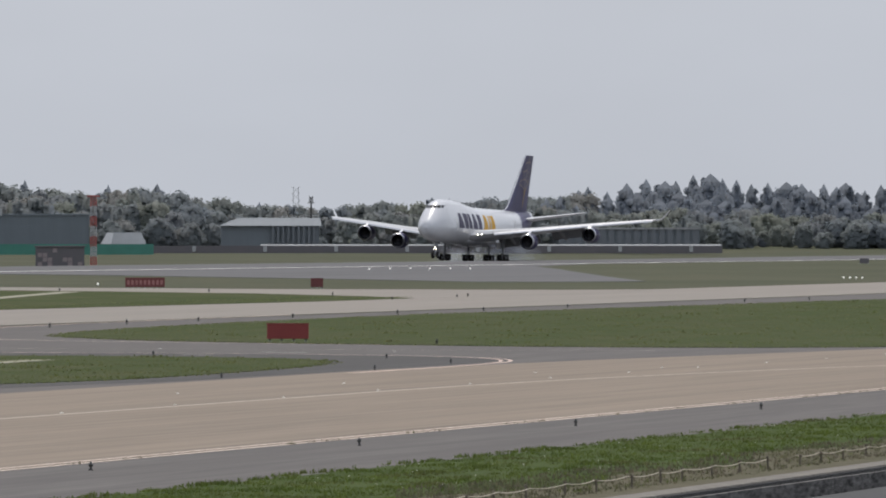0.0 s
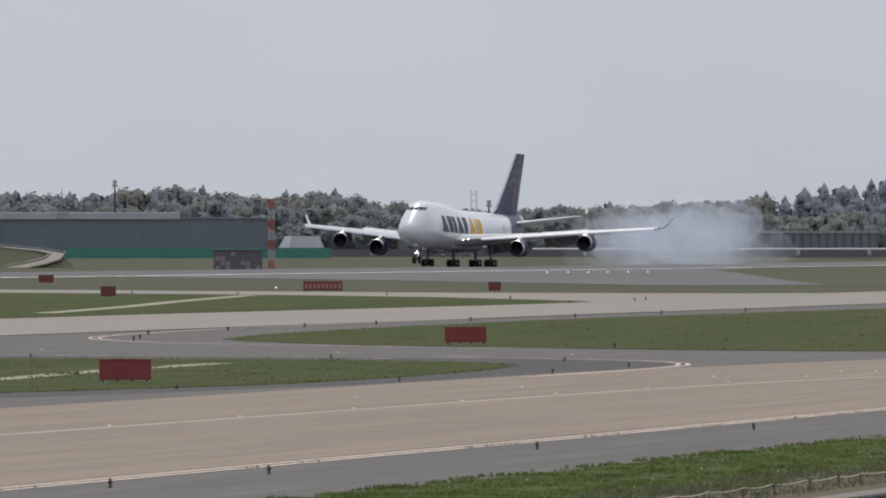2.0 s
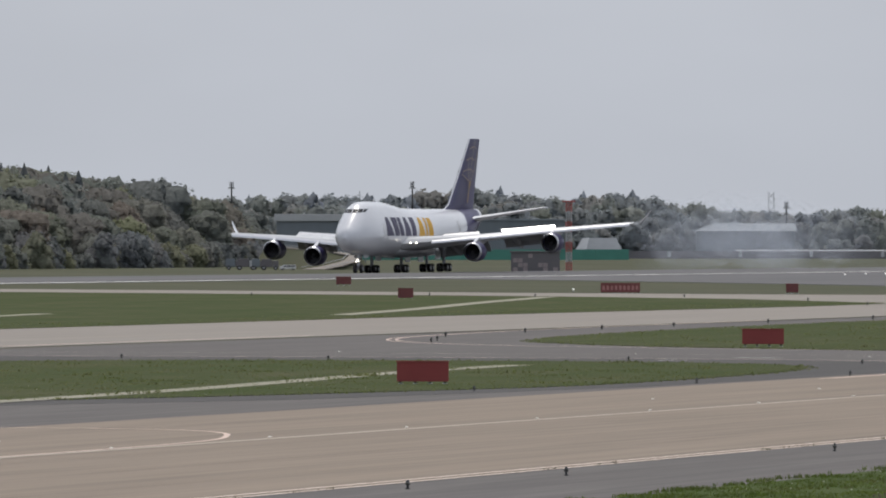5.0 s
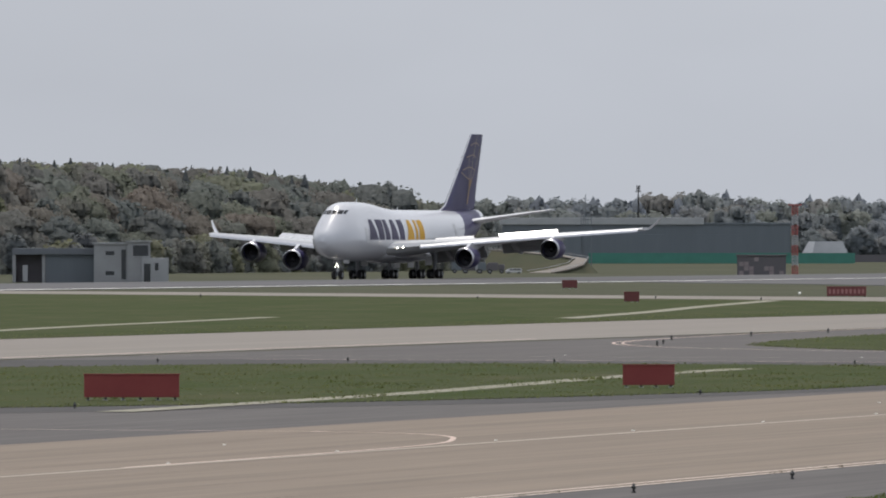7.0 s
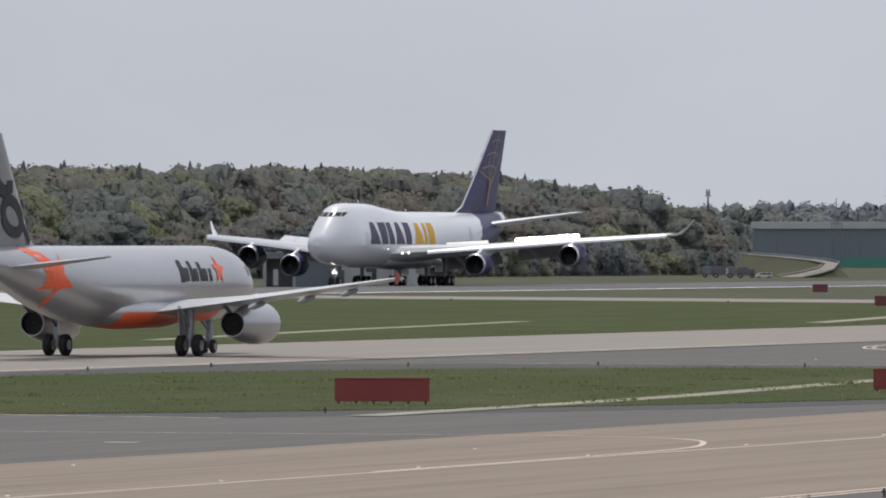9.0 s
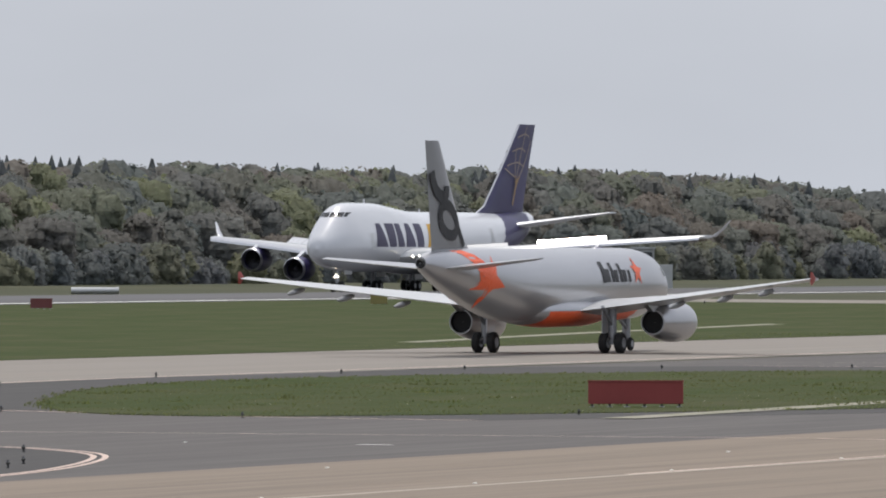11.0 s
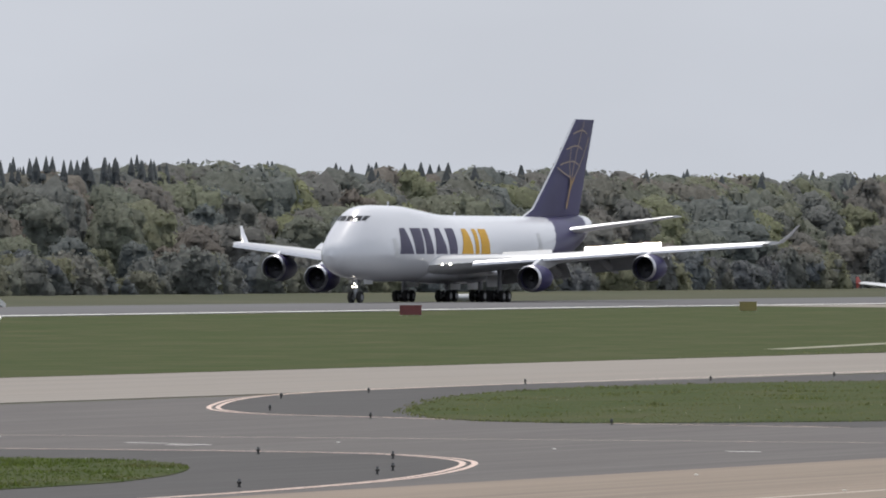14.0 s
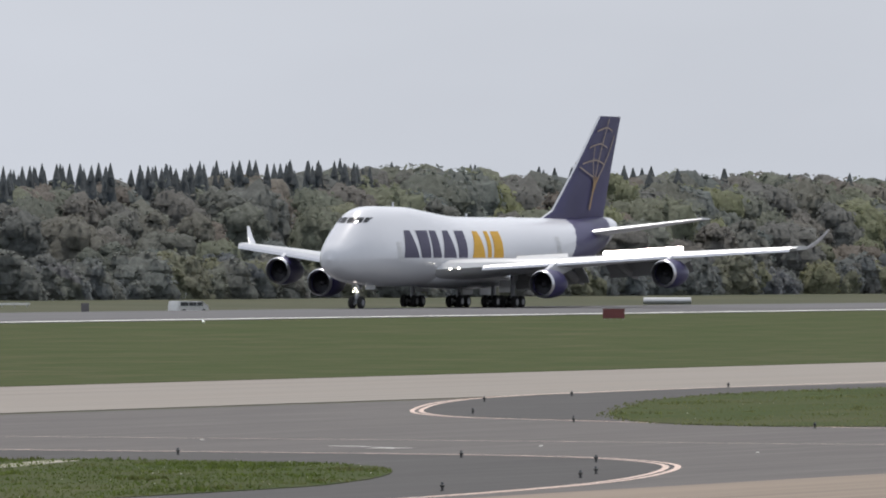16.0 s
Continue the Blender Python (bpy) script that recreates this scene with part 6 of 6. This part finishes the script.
for k, x in enumerate(xs):
    bm = bmesh.new()
    h = 0.3 + 0.035 * math.sin(k * 1.7)
    lathe(bm, [(-0.1, 0.03), (h - 0.05, 0.026), (h - 0.05, 0.038), (h, 0.036), (h + 0.015, 0.012)], axis="z", n=8, caps=True)
    part("post", bm, POSTWOOD, rope_fence, at=pose(x, 0.1 * math.sin(k), 0, 3 * math.sin(k * 3.1), 3 * math.cos(k * 2.2), 0))
    if k and k % 17:
        bm = bmesh.new()
        x0, x1 = xs[k - 1], x
        pts = [Vector((x0 + (x1 - x0) * q / 6, 0.0, 0.26 - 0.05 * (1 - (q / 3 - 1) ** 2))) for q in range(7)]
        for a_, b_ in zip(pts, pts[1:]):
            tube(bm, a_, b_, 0.013, 5)
        part("rope", bm, ROPE, rope_fence, "sagging pale rope")
bm = bmesh.new()
box(bm, (120, 43.3, -1.7), (420, 44.1, 0.1), bevel=0.04)
tagged(part("ledge", bm, LEDGE), "worn concrete ledge above a stained wall", "ledge", kind="structure")
bm = bmesh.new()
box(bm, (120, 43.05, -1.7), (420, 43.29, -0.03))
tagged(part("wall_below_ledge", bm, STONE), "streaked grey retaining wall below the ledge", "wall", kind="structure")
bm = bmesh.new()
for k in range(520):
    x = 180 + k * 0.2
    box(bm, (x, 43.2, -0.04), (x + 0.1, 43.3, 0.05))
tagged(part("drain_teeth", bm, BLACK_CASE), "row of dark drain teeth under the ledge", "drain", kind="structure")

# flat black slab added to fill the black area below the wall
NEAR_BLACK = surface("near_black_slab", (0.012, 0.012, 0.013), 0.8, second=(0.02, 0.02, 0.021), scale=1.5)
bm = bmesh.new()
box(bm, (100, 30, -1.7), (420, 41.6, -0.2), bevel=0.03)
tagged(part("black_slab_below_wall", bm, NEAR_BLACK), "flat black slab below the stained wall", "roof", kind="structure")

# ---- grass tufts, weeds and flowers where the ground is close ----
TUFT = foliage("fresh_grass_blades", [(0.080, 0.116, 0.025), (0.116, 0.151, 0.036), (0.097, 0.134, 0.029), (0.121, 0.126, 0.049)], through=0.55, by_place=0.5)
ISLAND_TUFT = foliage("island_grass_blades", [(0.125, 0.152, 0.052), (0.168, 0.179, 0.076), (0.134, 0.164, 0.056), (0.164, 0.168, 0.081)], through=0.55, by_place=0.3)
STRAW = foliage("straw_grass_blades", [(0.14, 0.122, 0.09), (0.11, 0.115, 0.06), (0.15, 0.13, 0.1)], through=0.55, by_place=0.8)
PETAL = surface("white_petals", (0.75, 0.75, 0.68), 0.8, second=(0.6, 0.6, 0.45), scale=5)


def tufts(name, spots, material, label, category="grass", broad_=1.0):
    """Blades of grass in small tufts: spots of x, y, height."""
    vs, fs = [], []
    for x, y, h in spots:
        z = ground_z(y, x) + 0.03
        for k in range(3):
            a, lean = rng.uniform(0, 6.283), rng.uniform(0.1, 0.6) * h
            w, hh = h * rng.uniform(0.12, 0.26) * broad_, h * rng.uniform(0.6, 1.1)
            ox, oy = rng.uniform(-0.5, 0.5) * h, rng.uniform(-0.5, 0.5) * h
            c, s = math.cos(a), math.sin(a)
            i = len(vs)
            vs.extend([(x + ox - s * w, y + oy + c * w, z), (x + ox + s * w, y + oy - c * w, z), (x + ox + c * lean, y + oy + s * lean, z + hh)])
            fs.append((i, i + 1, i + 2))
    me = bpy.data.meshes.new(name)
    me.from_pydata(vs, [], fs)
    me.materials.append(material)
    return tagged(new(name, me), label, category, kind="stuff")


def inside(x, y, poly):
    hit = False
    for (xa, ya), (xb, yb) in zip(poly, poly[1:] + poly[:1]):
        if (ya > y) != (yb > y) and x < (xb - xa) * (y - ya) / (yb - ya) + xa:
            hit = not hit
    return hit


near, straw = [], []
for k in range(42000):
    x, y = 190 + 150 * rng.random() ** 1.3, rng.uniform(45.0, 56.3)
    thick = noise.noise(Vector((x * 0.35, y * 0.8, 0.0))) + 0.5 * noise.noise(Vector((x * 1.3, y * 2.0, 4.0)))
    edge = 0.35 if y > 55.2 else 0.0
    if y < 49.6 + 2.0 * noise.noise(Vector((x * 0.08, 7.0, 0.0))) and rng.random() < 0.8:
        if rng.random() < 0.5:
            straw.append((x, y, rng.uniform(0.08, 0.16)))
    elif thick > -0.35 + edge:
        near.append((x, y, rng.uniform(0.05, 0.1) + 0.09 * max(0.0, thick)))
for k in range(260):
    c = 195 + 1.05 * k + rng.uniform(-0.5, 0.5)
    if noise.noise(Vector((c * 0.15, 3.0, 0.0))) > 0.05:
        for q in range(4):
            straw.append((c + rng.uniform(-0.3, 0.3), 64.2 + rng.uniform(-0.08, 0.08), rng.uniform(0.03, 0.09)))
tufts("grass_tufts", near, TUFT, "thick fresh green grass along the fence")
tufts("straw_tufts", straw, STRAW, "thin straw-coloured grass by the posts")
field = []
for poly, count, box_ in ((ISLAND_A, 30000, (295, 418, 98, 156)), (ISLAND_C, 42000, (454, 760, 70, 153))):
    for k in range(count):
        x, y = rng.uniform(box_[0], box_[1]), rng.uniform(box_[2], box_[3])
        if inside(x, y, poly):
            thick = noise.noise(Vector((x * 0.25, y * 0.25, 9.0))) + 0.5 * noise.noise(Vector((x * 0.9, y * 0.9, 2.0)))
            if thick > -0.25:
                field.append((x, y, rng.uniform(0.04, 0.08) + 0.2 * max(0.0, thick - 0.25)))
    for (xa, ya), (xb, yb) in zip(poly, poly[1:] + poly[:1]):
        d = math.hypot(xb - xa, yb - ya)
        for k in range(int(min(d, 60) * 5)):
            u = rng.random()
            field.append((xa + (xb - xa) * u + rng.uniform(-0.5, 0.5), ya + (yb - ya) * u + rng.uniform(-0.5, 0.5), rng.uniform(0.04, 0.12)))
edges = []
for k in range(9000):
    u = rng.random()
    x = 500 + 420 * rng.random()
    y = 193.4 + 9.0 * u ** 2.2 if k % 3 else 325.5 - 3.0 * u ** 2
    if x < 790 and noise.noise(Vector((x * 0.06, y * 0.2, 5.0))) > -0.2:
        edges.append((x, y, rng.uniform(0.04, 0.09) + 0.1 * max(0.0, noise.noise(Vector((x * 0.12, 3.0, 1.0))))))
fresh = []
for k in range(40000):
    x, y = 170 + 70 * rng.random() ** 0.8, rng.uniform(101, 156)
    if inside(x, y, ISLAND_B):
        thick = noise.noise(Vector((x * 0.25, y * 0.4, 9.0))) + 0.5 * noise.noise(Vector((x * 0.9, y * 0.9, 2.0)))
        if thick > -0.4:
            fresh.append((x, y, rng.uniform(0.05, 0.1) + 0.1 * max(0.0, thick)))
tufts("fresh_island_tufts", fresh, TUFT, "thick fresh grass on the flowered island", broad_=1.5)
tufts("field_edge_tufts", edges, ISLAND_TUFT, "longer green grass along the field's edges", broad_=2.0)
tufts("island_tufts", field, ISLAND_TUFT, "uneven grass tufts and weeds on the islands", broad_=1.7)
vs, fs = [], []
for k in range(300):
    if k < 170:
        x, y = rng.uniform(195, 239), rng.uniform(103, 135)
        if not inside(x, y, ISLAND_B) or noise.noise(Vector((x * 0.2, y * 0.2, 1.0))) < -0.1:
            continue
    elif k < 250:
        x, y = rng.uniform(200, 300), rng.uniform(49, 56)
    else:
        x, y = rng.uniform(300, 345), rng.uniform(104, 150)
        if not inside(x, y, ISLAND_A):
            continue
    i, z, s = len(vs), ground_z(y) + rng.uniform(0.08, 0.15), rng.uniform(0.012, 0.024)
    vs.extend([(x - s, y, z), (x, y - s, z), (x + s, y, z), (x, y + s, z), (x, y, z + s * 0.6), (x, y, z - s * 0.5)])
    fs.extend([(i + a, i + b, i + 4) for a, b in ((0, 1), (1, 2), (2, 3), (3, 0))] + [(i + a, i + b, i + 5) for a, b in ((1, 0), (2, 1), (3, 2), (0, 3))])
me = bpy.data.meshes.new("flowers")
me.from_pydata(vs, [], fs)
me.materials.append(PETAL)
tagged(new("flowers", me), "scattered small white flower heads in the grass", "flowers", kind="stuff")

# ---- tyre smoke ----
def smoke_skin(name, thin, thick):
    """Soft, partly clear white vapour that lets light through."""
    m = bpy.data.materials.new(name)
    m.use_nodes = True
    n, l = m.node_tree.nodes, m.node_tree.links
    b = n["Principled BSDF"]
    b.inputs["Base Color"].default_value, b.inputs["Roughness"].default_value, b.inputs["Specular IOR Level"].default_value = (0.78, 0.84, 0.94, 1), 1.0, 0.0
    co, nz, mr = n.new("ShaderNodeTexCoord"), n.new("ShaderNodeTexNoise"), n.new("ShaderNodeMapRange")
    nz.inputs["Scale"].default_value, nz.inputs["Detail"].default_value = 0.25, 2
    mr.inputs[1].default_value, mr.inputs[2].default_value, mr.inputs[3].default_value, mr.inputs[4].default_value = 0.3, 0.8, thin, thick
    l.new(co.outputs["Object"], nz.inputs[0])
    l.new(nz.outputs[0], mr.inputs[0])
    tl, clear, m1, m2 = n.new("ShaderNodeBsdfTranslucent"), n.new("ShaderNodeBsdfTransparent"), n.new("ShaderNodeMixShader"), n.new("ShaderNodeMixShader")
    tl.inputs[0].default_value, m1.inputs[0].default_value = (0.78, 0.84, 0.94, 1), 0.55
    l.new(b.outputs[0], m1.inputs[1])
    l.new(tl.outputs[0], m1.inputs[2])
    l.new(mr.outputs[0], m2.inputs[0])
    l.new(clear.outputs[0], m2.inputs[1])
    l.new(m1.outputs[0], m2.inputs[2])
    l.new(m2.outputs[0], n["Material Output"].inputs[0])
    return m


SMOKE, MIST = smoke_skin("tyre_smoke", 0.01, 0.056), smoke_skin("engine_mist", 0.008, 0.03)
scene.cycles.transparent_max_bounces = 64
rs = random.Random(8)
puffs = []
smoke = thing("tyre_smoke", "drifting white cloud of tyre smoke over the runway", "smoke", pose(1600, 383.8, 0.45))
for k in range(230):
    v, f = [], []
    r = rs.uniform(1.2, 4.6) if k < 180 else rs.uniform(2.5, 5.0)
    core_lobe(v, f, (0, 0, 0), (r * 1.25, r, r * 0.95), 18, 11, 0.4, k * 1.31)
    me = bpy.data.meshes.new("puff")
    me.from_pydata(v, [], f)
    me.materials.append(SMOKE if k < 180 else MIST)
    me.shade_smooth()
    ob = new("puff", me)
    ob.parent = smoke
    puffs.append((ob, r, -0.25 + 0.8 * (k / 179) if k < 180 else 1.9 + 1.3 * (k - 180) / 50))

# ---- what moves ----
FLIGHT = [(0, 1569.1, 381.5, 0.97, 1.24, 0.5, 3.1), (0.5, 1534.0, 381.6, 0.87, 1.1, 0.9, 3.1), (1, 1500.8, 381.7, 0.8, 1.15, 1.2, 3), (1.5, 1467.2, 381.8, 0.82, 1.35, 1.2, 2.5), (2, 1432.6, 382.1, 0.86, 1.35, 0.55, 2), (2.5, 1398.2, 382.4, 0.78, 0.6, -0.8, 1.3), (3, 1363.9, 382.7, 0.72, 0.1, -1.5, 0.8), (3.5, 1330.0, 383, 0.72, 0, -1.45, 0.5), (4, 1296.9, 383.1, 0.84, 0, -1.5, 0.25), (6.5, 1152.8, 383.9, 0.92, 0, -1, 0.25), (7, 1126.7, 384, 0.92, 0, -0.6, 0.25), (7.5, 1100, 383.9, 0.92, 0, -0.3, 0.25), (8, 1075.6, 383.7, 0.92, 0, -0.1, 0.25), (10.5, 964.3, 383, 0.92, 0, -0.2, 0.25), (11, 944.5, 382.6, 0.92, 0, -0.1, 0.25), (11.5, 924.5, 382.2, 0.92, 0, -0.3, 0.25), (12, 907.5, 381.8, 0.92, 0, -0.3, 0.25), (12.5, 890.8, 381.4, 0.92, 0, -0.3, 0.25), (13, 873.1, 381, 0.92, 0, -0.15, 0.25), (13.5, 856.8, 380.5, 0.92, 0, -0.1, 0.25), (14, 841.7, 380.1, 0.92, 0, 0, 0.25), (14.5, 828.2, 379.7, 0.92, 0, 0.25, 0.25), (15, 815.4, 379.5, 0.92, 0, 0.3, 0.25), (15.5, 803.6, 379.3, 0.92, 0, 0.3, 0.25), (16, 791.2, 379.1, 0.92, 0, 0.35, 0.25)]


def flexed(side, degrees):
    """The wing of that side swung up about its root."""
    return Matrix.Translation((0, side * 3.2, 3.9)) @ Matrix.Rotation(radians(degrees * side), 4, "X") @ Matrix.Translation((0, -side * 3.2, -3.9))


def motions():
    walk(cargo_jet, [(t, pose(x + 33, y, z, bank, pitch, 0.54 - crab)) for t, x, y, z, pitch, bank, crab in FLIGHT])
    for sp, hinge, axis, turn in dumpers:
        walk(sp, [(t, flexed(-turn, lift) @ Matrix.Translation(hinge) @ Matrix.Rotation(radians(a * turn), 4, axis)) for t, a, lift in ((0, 1, 2.6), (1.2, 1, 2.1), (2.0, 24, 1.0), (2.8, 34.4, 0.5), (4.0, 34.4, 0.0), (16, 34.4, 0.0))])
    for ob, side, rest in flexing:
        walk(ob, [(t, flexed(side, lift) @ rest) for t, lift in ((0, 2.6), (1.2, 2.1), (2.0, 1.0), (2.8, 0.5), (4.0, 0.0), (16, 0.0))])
    for leg in gears:
        walk(leg, [(t, pose(0, 0, 0.92 - z - fall(x + 33))) for t, x, _, z, *_ in FLIGHT])
    walk(airliner, [(t, pose(446.4 + (t - 7.5) * 13.03 - 17.7, 178.0, 0.055, 0, 0, 180)) for t in (0, 4, 8, 12, 16)])

    rm = random.Random(21)
    for ob, r, born in puffs:
        x0 = 4 - 70 * max(born, -0.15) + rm.uniform(-3, 3)
        y0 = rm.choice((-5.5, -2, 2, 5.5))
        dx, dy, up = rm.uniform(-6, 18), rm.uniform(-13, 3), rm.uniform(0.0, 8.5)
        rows = []
        for t in (0, 0.3, 0.6, 0.9, 1.2, 1.5, 2.0, 2.5, 3.0, 3.5, 4.0, 5.0, 6.5, 9.0, 16.0):
            age = t - born
            if age <= 0:
                rows.append((t, pose(x0, y0, -r * 1.7)))
            else:
                g = 1 - math.exp(-age / 1.1)
                rows.append((t, pose(x0 + dx * g + 2.2 * age, y0 + dy * g - 1.6 * age, -r * 1.7 * math.exp(-age / 0.18) + (up + 0.3 * r) * g, 0, 0, 9 * age if age < 9 else 81)))
        walk(ob, rows)


motions()
